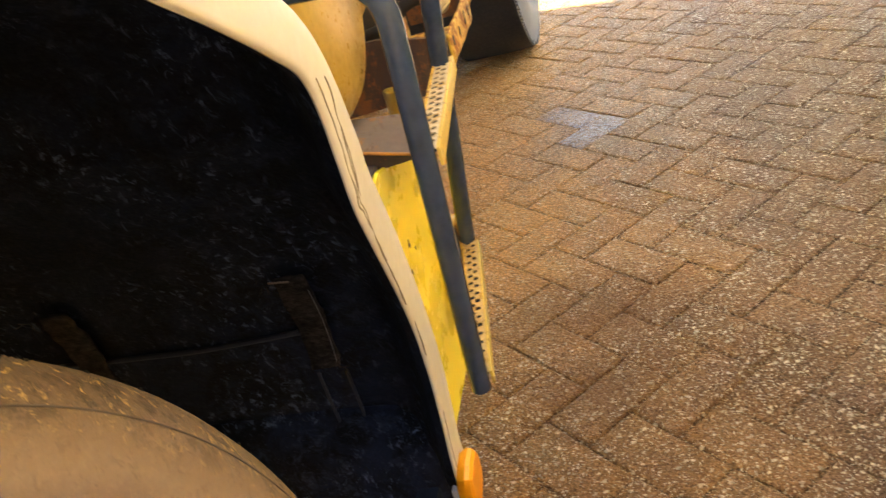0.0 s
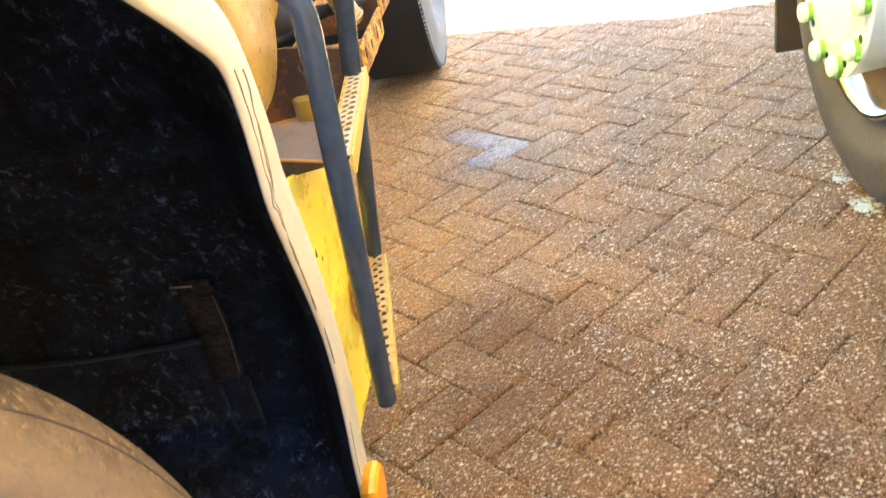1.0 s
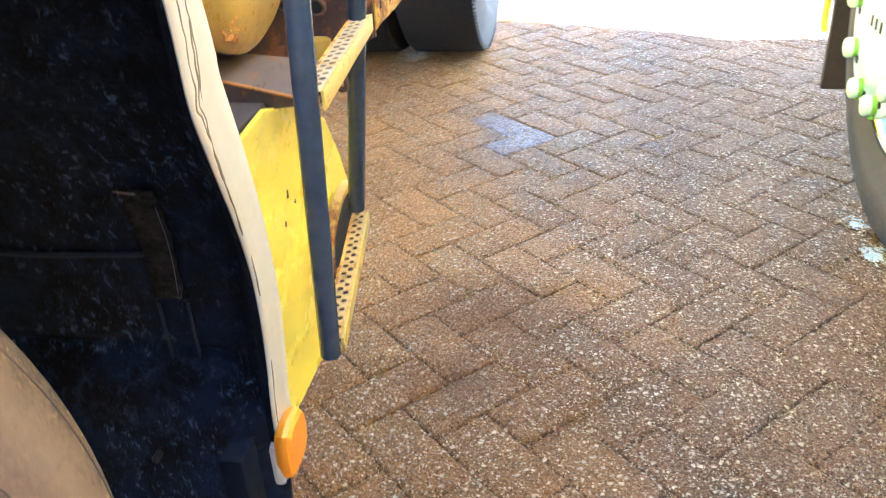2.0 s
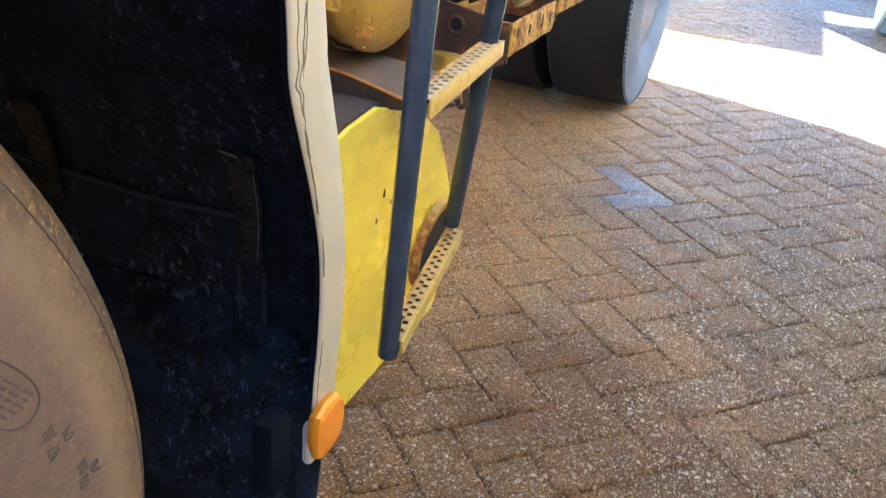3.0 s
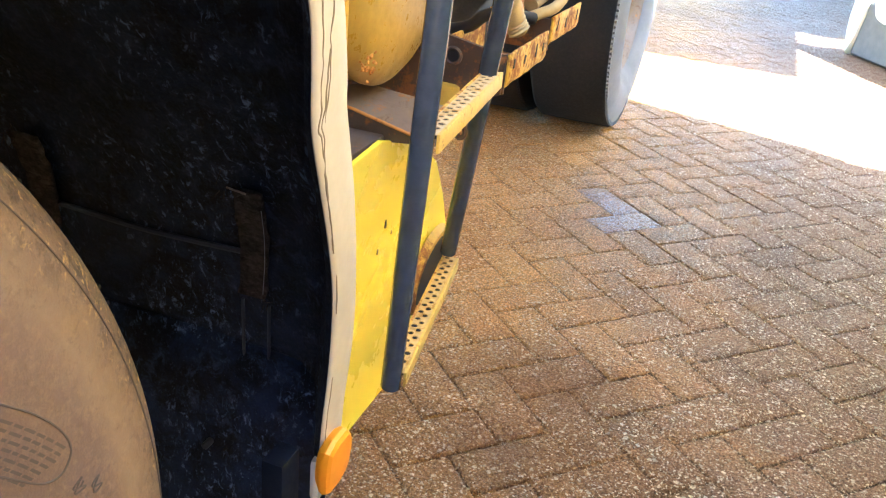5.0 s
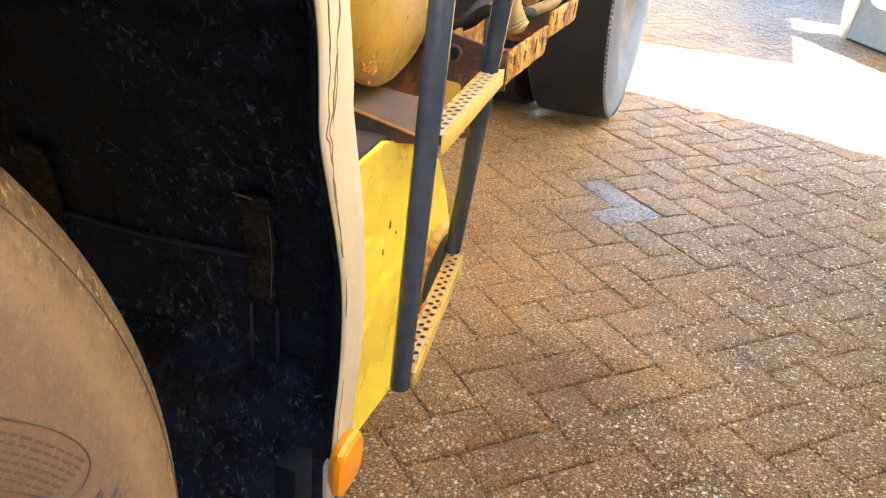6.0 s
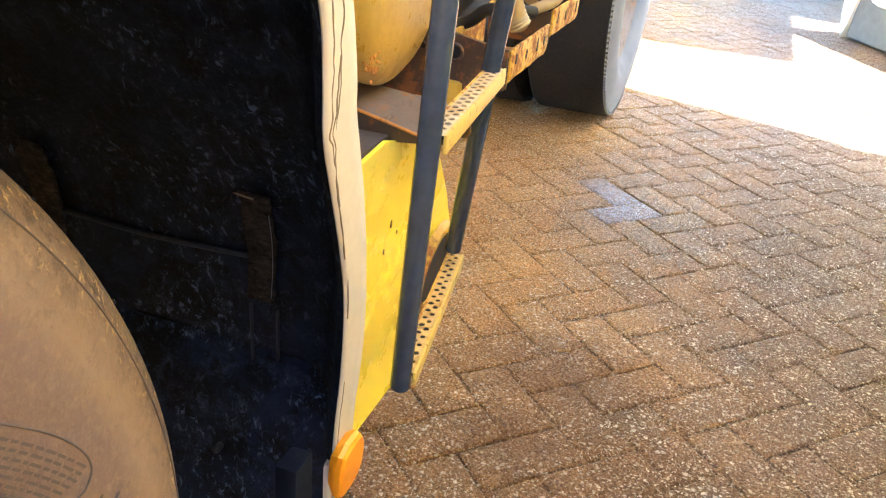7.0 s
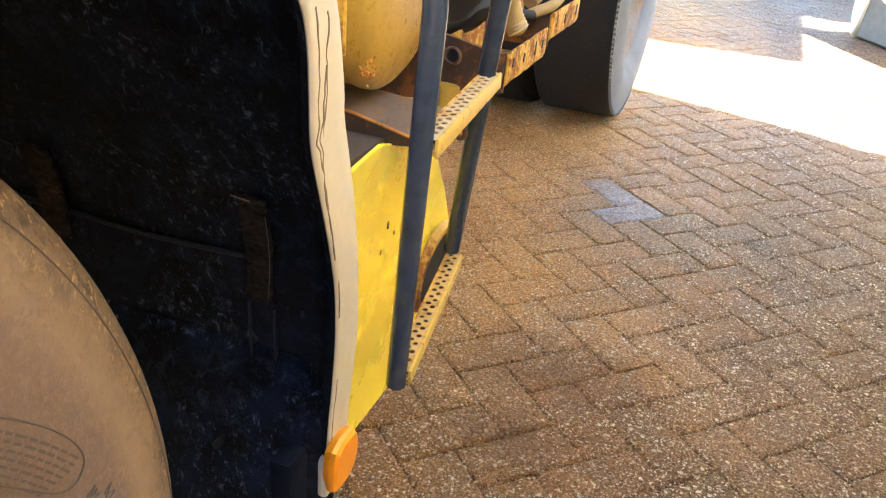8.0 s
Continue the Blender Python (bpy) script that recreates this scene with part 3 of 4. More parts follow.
def build_fender(truck):
    line = arch_line()
    rows = []
    for p, n in line:
        x = side(p.z)
        w = 0.006 * noise.noise(Vector((p.y * 6, p.z * 6, 0)))
        rows.append([(x - dx, p.y + n.y * (d + w * k), p.z + n.z * (d + w * k)) for dx, d, k in
                     ((0.003, 0.0, 0), (0.012, 0.006, 0), (0.026, 0.034, 0.3), (0.042, 0.072, 0.6), (0.062, 0.097, 1), (0.105, 0.107, 1), (0.185, 0.108, 1), (0.305, 0.109, 1), (0.485, 0.109, 1), (0.735, 0.109, 0), (0.905, 0.109, 0))])
    bm = bmesh.new()
    strip(bm, rows)
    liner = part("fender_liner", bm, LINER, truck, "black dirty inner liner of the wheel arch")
    # outer flange, rolled at the edge, and the skin behind it
    rows = []
    for p, n in line:
        x, w = side(p.z), lip_width(p.z)
        wob = 0.0007 * noise.noise(Vector((p.y * 9, p.z * 9, 4)))
        rows.append([(x + dx + (wob if 0.005 < d < w else 0), p.y + n.y * d, p.z + n.z * d) for dx, d in
                     ((-0.007, 0.0040), (-0.0040, 0.0010), (-0.0018, 0.0), (0.0, 0.0008), (0.0010, 0.0028), (0.0014, 0.0060), (0.0014, w * 0.3), (0.0010, w * 0.6), (0.0, w - 0.006), (-0.003, w - 0.001), (-0.010, w + 0.002), (-0.030, w + 0.025), (-0.060, w + 0.062), (-0.44, w + 0.072))])
    bm = bmesh.new()
    strip(bm, rows)
    fender = part("fender", bm, CREAM, truck, "cream painted fender lip with dark drips")
    # dried drips on the flange
    for z0, z1, d0, d1, r in ((0.850, 0.66, 0.012, 0.004, 0.0010), (0.835, 0.735, 0.026, 0.017, 0.0007), (0.80, 0.70, 0.021, 0.006, 0.0010), (0.70, 0.60, 0.0045, 0.002, 0.0008), (0.58, 0.52, 0.003, 0.002, 0.0007), (0.44, 0.30, 0.004, 0.004, 0.0007)):
        run = [q for q in line if q[0].y > -2.1 and z1 <= q[0].z <= z0]
        pts = []
        for i, (p, n) in enumerate(run):
            d = d0 + (d1 - d0) * i / max(1, len(run) - 1) + min(0.0050, d0 * 0.4) * noise.noise(Vector((p.z * 60, d0 * 90, 0)))
            pts.append((side(p.z) + 0.0010, p.y + n.y * d, p.z + n.z * d))
        if len(pts) > 2:
            line3 = smooth_line(pts, 3)
            part("drip", tube(bmesh.new(), line3, [r * (1.0 + 0.5 * noise.noise(q * 70)) for q in line3], 8), DRIP, fender, "dried dark drip")
    # back wall of the arch
    bm = bmesh.new()
    vs = [bm.verts.new((-0.99, p.y + n.y * 0.109, p.z + n.z * 0.109)) for p, n in line] + [bm.verts.new((-0.99, -1.70, 0.10)), bm.verts.new((-0.99, -3.4, 0.10))]
    bm.faces.new(vs)
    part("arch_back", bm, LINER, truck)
    # mudflap under the liner
    bm = bmesh.new()
    strip(bm, [[(-0.178 - 0.78 * k / 12, -1.668 - 0.003 * math.sin(k * 1.7) - 0.055 * t, 0.36 - 0.335 * t) for k in range(13)] for t in (0, 0.25, 0.5, 0.75, 1)])
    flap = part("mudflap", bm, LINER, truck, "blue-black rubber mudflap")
    so = flap.modifiers.new("thickness", "SOLIDIFY")
    so.thickness = 0.006
    part("flap_bracket", boxed((-0.182, -1.838, 0.255), (-0.155, -1.800, 0.352), 0.006), FLAP, truck)
    # frayed straps, seam and bolts on the liner
    for x0, x1, z0, z1 in ((-0.297, -0.262, 0.440, 0.596), (-0.600, -0.560, 0.458, 0.596)):
        bm = bmesh.new()
        rows = []
        for i in range(15):
            z = z0 + (z1 - z0) * i / 14
            j0, j1 = random.uniform(-0.0022, 0.0014), random.uniform(-0.0014, 0.0022)
            rows.append([liner_point(z, x0 + (x1 - x0) * q / 4 + 0.027 * i / 14 - 0.012 + (j0 if q == 0 else j1 if q == 4 else 0), 0.008 + 0.003 * noise.noise(Vector((z * 60, q, x0)))) for q in range(5)])
        strip(bm, rows)
        st = part("strap", bm, STRAP, liner, "frayed brown rubber strap")
        so = st.modifiers.new("thickness", "SOLIDIFY")
        so.thickness = 0.005
        for q in range(9):
            z, x = random.choice((z0, z1)) + random.uniform(-0.006, 0.006), random.uniform(x0, x1)
            a = Vector(liner_point(z, x, 0.012))
            part("fray", tube(bmesh.new(), [a, a + Vector((random.uniform(-0.012, 0.012), -0.004, random.uniform(-0.02, 0.02)))], 0.0006, 5), STRAP, st)
        if x0 > -0.4:
            part("wire", tube(bmesh.new(), smooth_line([liner_point(z, x, 0.014) for x, z in ((x0 + 0.016, z1 + 0.006), (x0 + 0.025, z1 + 0.005), (x0 + 0.036, z1 + 0.001))], 4), 0.0011, 6), GREY_STEEL, st, "pale bent wire end")
            part("thread", tube(bmesh.new(), smooth_line([liner_point(z, x1 + 0.015 - (z1 - z) * 0.173, 0.012) for z in (z1 - 0.02, z1 - 0.06, z1 - 0.10, z0 + 0.01)], 4), 0.0004, 5), GREY_RUBBER, st, "pale frayed edge thread")
    part("seam", tube(bmesh.new(), smooth_line([liner_point(z, x, 0.002) for x, z in ((-0.30, 0.500), (-0.38, 0.494), (-0.45, 0.492), (-0.55, 0.495), (-0.66, 0.50))], 5), 0.0035, 8), SEAM, liner)
    part("seam", tube(bmesh.new(), smooth_line([liner_point(z, x, 0.004) for x, z in ((-0.306, 0.43), (-0.310, 0.36), (-0.313, 0.31))], 5), 0.0022, 8), SEAM, liner)
    part("seam", tube(bmesh.new(), smooth_line([liner_point(z, x, 0.004) for x, z in ((-0.270, 0.43), (-0.274, 0.36), (-0.277, 0.31))], 5), 0.0022, 8), SEAM, liner)
    for x, y, z in ((-0.350, -1.700, 0.207),):
        bm = moved(spun([(0.006, 0.0), (0.006, 0.003), (0.004, 0.005), (-0.01, 0.005)], 12), pose(x, y, z, 0, 0, -90))
        part("bolt", bm, DARK, flap, "dull steel bolt head")
    # side marker at the foot of the lip
    bm = bmesh.new()
    back = [(-1.743, 0.347), (-1.729, 0.330), (-1.721, 0.308), (-1.717, 0.278), (-1.722, 0.264), (-1.738, 0.257), (-1.758, 0.257), (-1.770, 0.265), (-1.778, 0.290), (-1.785, 0.325), (-1.784, 0.338), (-1.770, 0.347)]
    cy, cz = -1.751, 0.304
    rings = []
    for dx, k in ((0.000, 0.84), (0.006, 0.96), (0.011, 1.0), (0.016, 0.96), (0.019, 0.84)):
        rings.append([bm.verts.new((side(z) + dx, cy + (y - cy) * k, cz + (z - cz) * k)) for y, z in back])
    for a, b in zip(rings, rings[1:]):
        for k in range(len(back)):
            bm.faces.new((a[k], a[(k + 1) % len(back)], b[(k + 1) % len(back)], b[k]))
    bm.faces.new(rings[-1])
    bm.faces.new(rings[0][::-1])
    marker = part("side_marker", bm, ORANGE, truck, "orange plastic side marker", 28)
    part("marker_base", boxed((-0.160, -1.772, 0.253), (-0.147, -1.745, 0.31), 0.006), CREAM, marker)


RAIL_A = (Vector((-0.150, -1.570, 0.275)), Vector((-0.100, -1.645, 0.820)))
RAIL_B = (Vector((-0.1966, -1.240, 0.335)), Vector((-0.122, -1.350, 0.770)))


def on_rail(rail, z):
    a, b = rail
    return a + (b - a) * ((z - a.z) / (b.z - a.z))


def build_ladder(truck):
    for rail, foot, top in ((RAIL_A, 0.290, 0.858), (RAIL_B, 0.335, 1.0)):
        a, b = on_rail(rail, foot), on_rail(rail, top)
        path = rounded_path([a, b, b + Vector((-0.35, 0.02, 0.012))], 0.055, 8)
        part("ladder_rail", tube(bmesh.new(), path, 0.0135, 20), TUBE, truck, "blue-grey painted steel tube rail")
    for z, top_material in ((0.314, TREAD_LOW), (0.662, TREAD)):
        a, b = on_rail(RAIL_A, z), on_rail(RAIL_B, z)
        u = (b - a)
        u.z = 0
        length, u = u.length, u.normalized()
        w = Vector((-u.y, u.x, 0))                # to the truck
        m = Matrix.Translation(a + u * 0.002) @ Matrix((( *u, 0), (*w, 0), (0, 0, 1, 0), (0, 0, 0, 1))).transposed()
        L, D, H = length + 0.016, 0.021, 0.021
        off = -0.015
        # perforated top plate: square cells with an eight-sided hole each
        bm = bmesh.new()
        nx, ny = 17, 2
        cx, cy = L / nx, D / ny
        for i in range(nx):
            for j in range(ny):
                x0, y0 = (i + 0.5) * cx, off + (j + 0.5) * cy
                hy = 0.0022 if j == 0 else 0.0
                hx = 0.24 * cx if j else -0.24 * cx
                sq = [(-1, -1), (0, -1), (1, -1), (1, 0), (1, 1), (0, 1), (-1, 1), (-1, 0)]
                out = [bm.verts.new((x0 + sx * cx / 2, y0 + sy * cy / 2, 0)) for sx, sy in sq]
                r = 0.0043 + 0.0004 * ((i * 7 + j * 3) % 3)
                ring = [[bm.verts.new((x0 + hx + math.cos(t) * rr, y0 + hy + math.sin(t) * rr, zz)) for t in (math.atan2(sy, sx) for sx, sy in sq)] for rr, zz in ((r * 1.15, 0.0), (r * 1.04, 0.0006), (r * 0.99, 0.0003), (r * 0.97, -0.0007))]
                for p, q in ((out, ring[0]), (ring[0], ring[1]), (ring[1], ring[2]), (ring[2], ring[3])):
                    for k in range(8):
                        bm.faces.new((p[k], p[(k + 1) % 8], q[(k + 1) % 8], q[k]))
        tread = part("step_tread", moved(bm, m), top_material, truck, "worn perforated steel step tread", 60)
        bm = bmesh.new()
        box(bm, (0, off - 0.004, -H), (L, off, 0.001), 0.001)
        part("tread_edge", moved(bm, m), TREAD_EDGE, tread, "yellow painted folded tread edge")
        bm = bmesh.new()
        box(bm, (0, off + D, -H), (L, off + D + 0.004, 0.001), 0.001)
        part("tread_back", moved(bm, m), YELLOW_RUST, tread)
        # black plate close below the holes gives them their shade by colour
        bm = bmesh.new()
        box(bm, (0.002, off + 0.001, -0.0050), (L - 0.002, off + D - 0.001, -0.0010))
        part("tread_under", moved(bm, m), BLACK, tread)


def build_box(truck):
    """Yellow locker along the side, its lower edge folded in, with a ringed opening near its end."""
    def at(y, z, dx=0.0):
        return (side(z, -0.24) + dx, y, z)

    shape = [(-1.63, 0.112), (-1.63, 0.28), (-1.63, 0.594), (-1.60, 0.602), (-1.53, 0.609), (-1.44, 0.583), (-1.41, 0.572), (-1.345, 0.542), (-1.285, 0.505), (-1.212, 0.424), (-1.155, 0.348), (-1.125, 0.285), (-1.118, 0.22), (-1.13, 0.16), (-1.16, 0.112)]
    cy, cz = -1.42, 0.34
    bm = bmesh.new()
    rings = []
    for dx, k in ((-0.005, 1.0), (-0.003, 1.0), (-0.001, 0.998), (0.0, 0.992)):
        rings.append([bm.verts.new(at(cy + (y - cy) * k, cz + (z - cz) * k, dx + 0.014 * max(0.0, (0.28 - z) / 0.16))) for y, z in shape])
    n = len(shape)
    for a, b in zip(rings, rings[1:]):
        for k in range(n):
            bm.faces.new((a[k], a[(k + 1) % n], b[(k + 1) % n], b[k]))
    top = rings[-1]
    bm.faces.new([top[k] for k in range(1, 12)])
    bm.faces.new([top[0], top[1], top[11], top[12], top[13], top[14]])
    body = part("locker", bm, YELLOW, truck, "bright yellow painted locker with rust spots", 12)
    # dark shell in place of the shaded hollow behind the face
    bm = bmesh.new()
    hull = [[bm.verts.new(at(cy + (y - cy) * 0.985, cz + (z - cz) * 0.985, dx)) for y, z in shape] for dx in (-0.40, -0.0055)]
    for k in range(n):
        bm.faces.new((hull[0][k], hull[0][(k + 1) % n], hull[1][(k + 1) % n], hull[1][k]))
    bm.faces.new(hull[0])
    bm.faces.new(hull[1][::-1])
    part("locker_shell", bm, RUSTY, body, "dark rusty shell filling the shaded hollow behind the yellow face")
    ring = moved(spun([(0.0, 0.066), (0.010, 0.066), (0.014, 0.072), (0.013, 0.081), (0.0, 0.086)], 44, closed=True), pose(side(0.285, -0.24) + 0.001, -1.215, 0.278, 0, 7, 0))
    part("opening_ring", ring, YELLOW_RUST, body, "yellow raised ring round a dark opening")
    # dark disc on the face stands for the shade inside the opening
    hole = moved(spun([(0.0045, 0.0), (0.0045, 0.067)], 44), pose(side(0.285, -0.24) + 0.001, -1.215, 0.278, 0, 7, 0))
    part("opening", hole, DARK, body, "dark round opening")
    # added dark block where the gap above the locker is in shade
    part("rusty_edge", boxed((-0.62, -1.632, 0.560), (-0.2120, -1.500, 0.6075), 0.004), ARM_WEB, body, "dark rusty block filling the shaded gap above the locker")
    for y, z, w in ((-1.46, 0.465, 0.006), (-1.47, 0.425, 0.004), (-1.43, 0.44, 0.003)):
        part("rust_spot", boxed((side(z, -0.24) - 0.001, y - w * 0.35, z - w), (side(z, -0.24) + 0.0012, y + w * 0.35, z + w), 0.0005), RUSTY, body)


GEAR = Matrix.Translation((0.026, -0.362, 0.131)) @ Matrix.Scale(0.85, 4)     # tanks, plate and channels hang close behind the ladder


def gear(name, bm, material, parent=None, label=""):
    return part(name, moved(bm, GEAR), material, parent, label)


def build_tanks(truck):
    def drum(x_end, y, z, r, length, dome=0.07):
        p = [(0.0, 0.0), (-0.004, r * 0.35), (-dome * 0.28, r * 0.72), (-dome * 0.62, r * 0.92), (-dome, r), (-dome - 0.004, r + 0.003), (-dome - 0.012, r + 0.003), (-dome - 0.016, r), (-length, r), (-length - dome * 0.5, r * 0.8), (-length - dome, 0.0)]
        return moved(spun(p, 72), pose(x_end, y, z))

    tank = gear("air_tank", drum(-0.285, -1.255, 0.815, 0.200, 0.40, 0.035), OCHRE, truck, "ochre painted round air tank with rust stain")
    for k in range(30):
        a, rr = radians(random.gauss(-122, 4.5)), random.gauss(0.180, 0.008)
        q = random.uniform(0.0015, 0.0065)
        bm = spun([(0.0, 0.0), (0.0012, q * 0.6), (-0.003, q)], 9)
        for v in bm.verts:
            v.co *= 0.75 + 0.5 * noise.noise(v.co * 300 + Vector((k, 0, 0)))
        gear("rust_blister", moved(bm, pose(-0.2925 - max(0.0, rr - 0.14) * 0.32, -1.255 + rr * math.cos(a), 0.815 + rr * math.sin(a))), FOLD_RUST, tank, "orange rust blister")
    gear("tank_band", moved(spun([(-0.070, 0.2015), (-0.070, 0.206), (-0.095, 0.206), (-0.095, 0.2015)], 72, closed=True), pose(-0.285, -1.255, 0.815)), RUSTY, tank, "rusty strap round the tank")
    gear("rear_tank", drum(-0.330, -0.985, 0.80, 0.115, 0.40, 0.02), OCHRE, truck, "smaller ochre air tank behind the first")
    can = [(0.048, 0.0), (0.048, 0.020), (0.052, 0.025), (0.058, 0.027), (0.11, 0.027), (0.114, 0.026), (0.117, 0.020), (0.118, 0.0)]
    part("filter_can", moved(spun(can, 40), pose(-0.242, -1.204, 0.490, 0, -90, 0)), OCHRE, truck, "ochre painted filter can under the cross plate")


def build_brackets(truck):
    # arm that carries the ladder, deeper towards the chassis
    rows = [[(x, -1.495, foot), (x, -1.499, fold - 0.007), (x, -1.490, fold), (x, -1.415, back), (x, -1.41, back - 0.038)] for x, foot, fold, back in
            ((-0.145, 0.604, 0.613, 0.631), (-0.26, 0.590, 0.638, 0.641), (-0.40, 0.575, 0.655, 0.650), (-0.62, 0.560, 0.660, 0.656))]
    bm = bmesh.new()
    strip(bm, [row[1:4] for row in rows])
    arm = part("ladder_arm", bm, GREY_STEEL, truck, "grey steel ladder arm with rust along its fold")
    # web in the darker steel, its shade painted in; the top stays lit
    bm = bmesh.new()
    strip(bm, [row[:2] for row in rows])
    part("arm_web", bm, ARM_WEB, arm, "rusty web of the arm, darkened for its shade")
    bm = bmesh.new()
    strip(bm, [[row[0], row[-1]] for row in rows])
    part("arm_flange", bm, ARM_WEB, arm)
    fold = [(x, y - 0.0008, z + 0.0008) for x, y, z in (row[1] for row in rows)]
    part("fold_rust", tube(bmesh.new(), fold, 0.0022, 8), FOLD_RUST, arm, "orange rust along the fold")
    # cross plate with holes, narrower at its outer end
    bm = bmesh.new()
    face = [(-0.62, 0.50), (-0.26, 0.530), (-0.208, 0.556), (-0.204, 0.630), (-0.225, 0.630), (-0.33, 0.650), (-0.62, 0.645)]
    f0 = [bm.verts.new((x, -0.998, z)) for x, z in face]
    f1 = [bm.verts.new((x, -0.988, z)) for x, z in face]
    bm.faces.new(f0)
    bm.faces.new(f1[::-1])
    for k in range(len(face)):
        bm.faces.new((f0[k], f0[(k + 1) % len(face)], f1[(k + 1) % len(face)], f1[k]))
    plate = gear("cross_plate", bm, RUSTY, truck, "rusty brown cross plate")
    for x, z, r in ((-0.303, 0.612, 0.011), (-0.365, 0.615, 0.005)):
        m = pose(x, -0.999, z, 0, 0, -90)
        gear("hole_rim", moved(spun([(0.003, r), (0.005, r * 1.3), (0.003, r * 1.55), (0.0, r * 1.6)], 20), m), RUSTY, plate)
        # dark disc in place of the shaded hole
        gear("hole", moved(spun([(0.002, 0.0), (0.002, r * 1.15)], 20), m), DARK, plate)
    # channels running back from the plate
    for y0, y1, x, z0, z1, slots in ((-0.990, -0.715, -0.200, 0.566, 0.630, 4), (-0.665, -0.40, -0.205, 0.588, 0.648, 3)):
        bm = bmesh.new()
        lip = []
        for i in range(13):
            y = y0 + (y1 - y0) * i / 12
            e = 0.003 * noise.noise(Vector((y * 60, z0, 0)))
            lip.append([(x, y, z1 + e * 0.5), (x + 0.001, y, z1 - 0.003), (x, y, z0 + 0.012 + e), (x - 0.004, y, z0 + 0.002 + e), (x - 0.012, y, z0), (x - 0.14, y, z0), (x - 0.142, y, z1)])
        strip(bm, lip)
        ch = gear("side_channel", bm, YELLOW_RUST, truck, "yellow painted channel with rust slots")
        so = ch.modifiers.new("thickness", "SOLIDIFY")
        so.thickness = 0.005
        gear("channel_front", boxed((x - 0.139, y0 - 0.002, z0 - 0.010), (x - 0.004, y0 + 0.004, z1 - 0.004), 0.001), RUSTY, ch, "rusty end of the channel")
        for k in range(slots):
            yy = y0 + (y1 - y0) * (k + random.uniform(0.35, 0.75)) / slots
            w, h = random.uniform(0.002, 0.005), random.uniform(0.008, 0.016)
            zc = z0 + (z1 - z0) * random.uniform(0.52, 0.68)
            # dark strip laid on the channel for the shade in a slot
            gear("slot", boxed((-0.001, -w, -h), (0.0018, w, h), 0.0004, pose(x, yy, zc, random.uniform(-25, 10), 0, 0)), DARK, ch)
            gear("rust_run", boxed((-0.001, -w * 0.6, -h), (0.0012, w * 0.7, h), 0.0004, pose(x, yy + random.uniform(-0.004, 0.004), zc - h * 0.7, random.uniform(-8, 8), 0, 0)), FOLD_RUST, ch)
    # hoses and pipes above the channel
    path = smooth_line([(-0.262, -0.96, 0.86), (-0.252, -0.89, 0.74), (-0.240, -0.855, 0.670), (-0.223, -0.845, 0.637)], 9)
    n = len(path)
    hose = gear("hose", tube(bmesh.new(), path, [0.021 + 0.0016 * (k % 2) for k in range(n - 2)] + [0.017, 0.009], 16), HOSE, truck, "dirty tan ribbed rubber hose")
    gear("clamp", tube(bmesh.new(), [path[10], path[11]], 0.024, 16), GREY_STEEL, hose, "dull steel hose clamp")
    gear("hose", tube(bmesh.new(), smooth_line([(-0.285, -0.71, 0.625), (-0.262, -0.70, 0.640), (-0.232, -0.695, 0.655), (-0.200, -0.66, 0.676), (-0.20, -0.52, 0.73), (-0.25, -0.2, 0.78)], 6), 0.0115, 12), HOSE, truck, "thin tan rubber hose")
    gear("hose", tube(bmesh.new(), smooth_line([(-0.27, -0.62, 0.66), (-0.25, -0.45, 0.70), (-0.27, -0.25, 0.72), (-0.32, 0.0, 0.78)], 6), 0.017, 12), HOSE, truck, "dirty tan rubber hose")
    gear("pipe", tube(bmesh.new(), smooth_line([(-0.60, -0.88, 0.60), (-0.36, -0.85, 0.628), (-0.297, -0.848, 0.664), (-0.25, -0.83, 0.668), (-0.22, -0.78, 0.66)], 6), 0.0125, 12), DARK, truck, "dark steel pipe")
    # stay behind the fender lip
    stay = part("fender_stay", boxed((-0.30, -1.622, 0.735), (-0.2135, -1.612, 0.95), 0.003), YELLOW_RUST, truck, "yellow rusty fender stay")
    part("bolt", moved(spun([(0.006, 0.0), (0.006, 0.003), (0.0045, 0.0055), (-0.004, 0.0055)], 8), pose(-0.2222, -1.622, 0.756, 0, 0, -90)), GREY_STEEL, stay, "rusty bolt head")
    part("tread_clip", tube(bmesh.new(), smooth_line([(-0.163, -1.335, 0.632), (-0.162, -1.335, 0.590), (-0.160, -1.335, 0.572), (-0.168, -1.335, 0.566), (-0.174, -1.335, 0.576)], 5), 0.004, 8), RUSTY, truck, "small rusty clip under the tread")
    gear("pipe", tube(bmesh.new(), [(-0.34, -0.90, 0.575), (-0.26, -0.92, 0.565)], 0.012, 12), DARK, truck, "dark steel pipe")
    gear("cross_pipe", tube(bmesh.new(), [(-0.65, -0.55, 0.72), (-0.3, -0.52, 0.75)], 0.02, 12), OCHRE, truck)


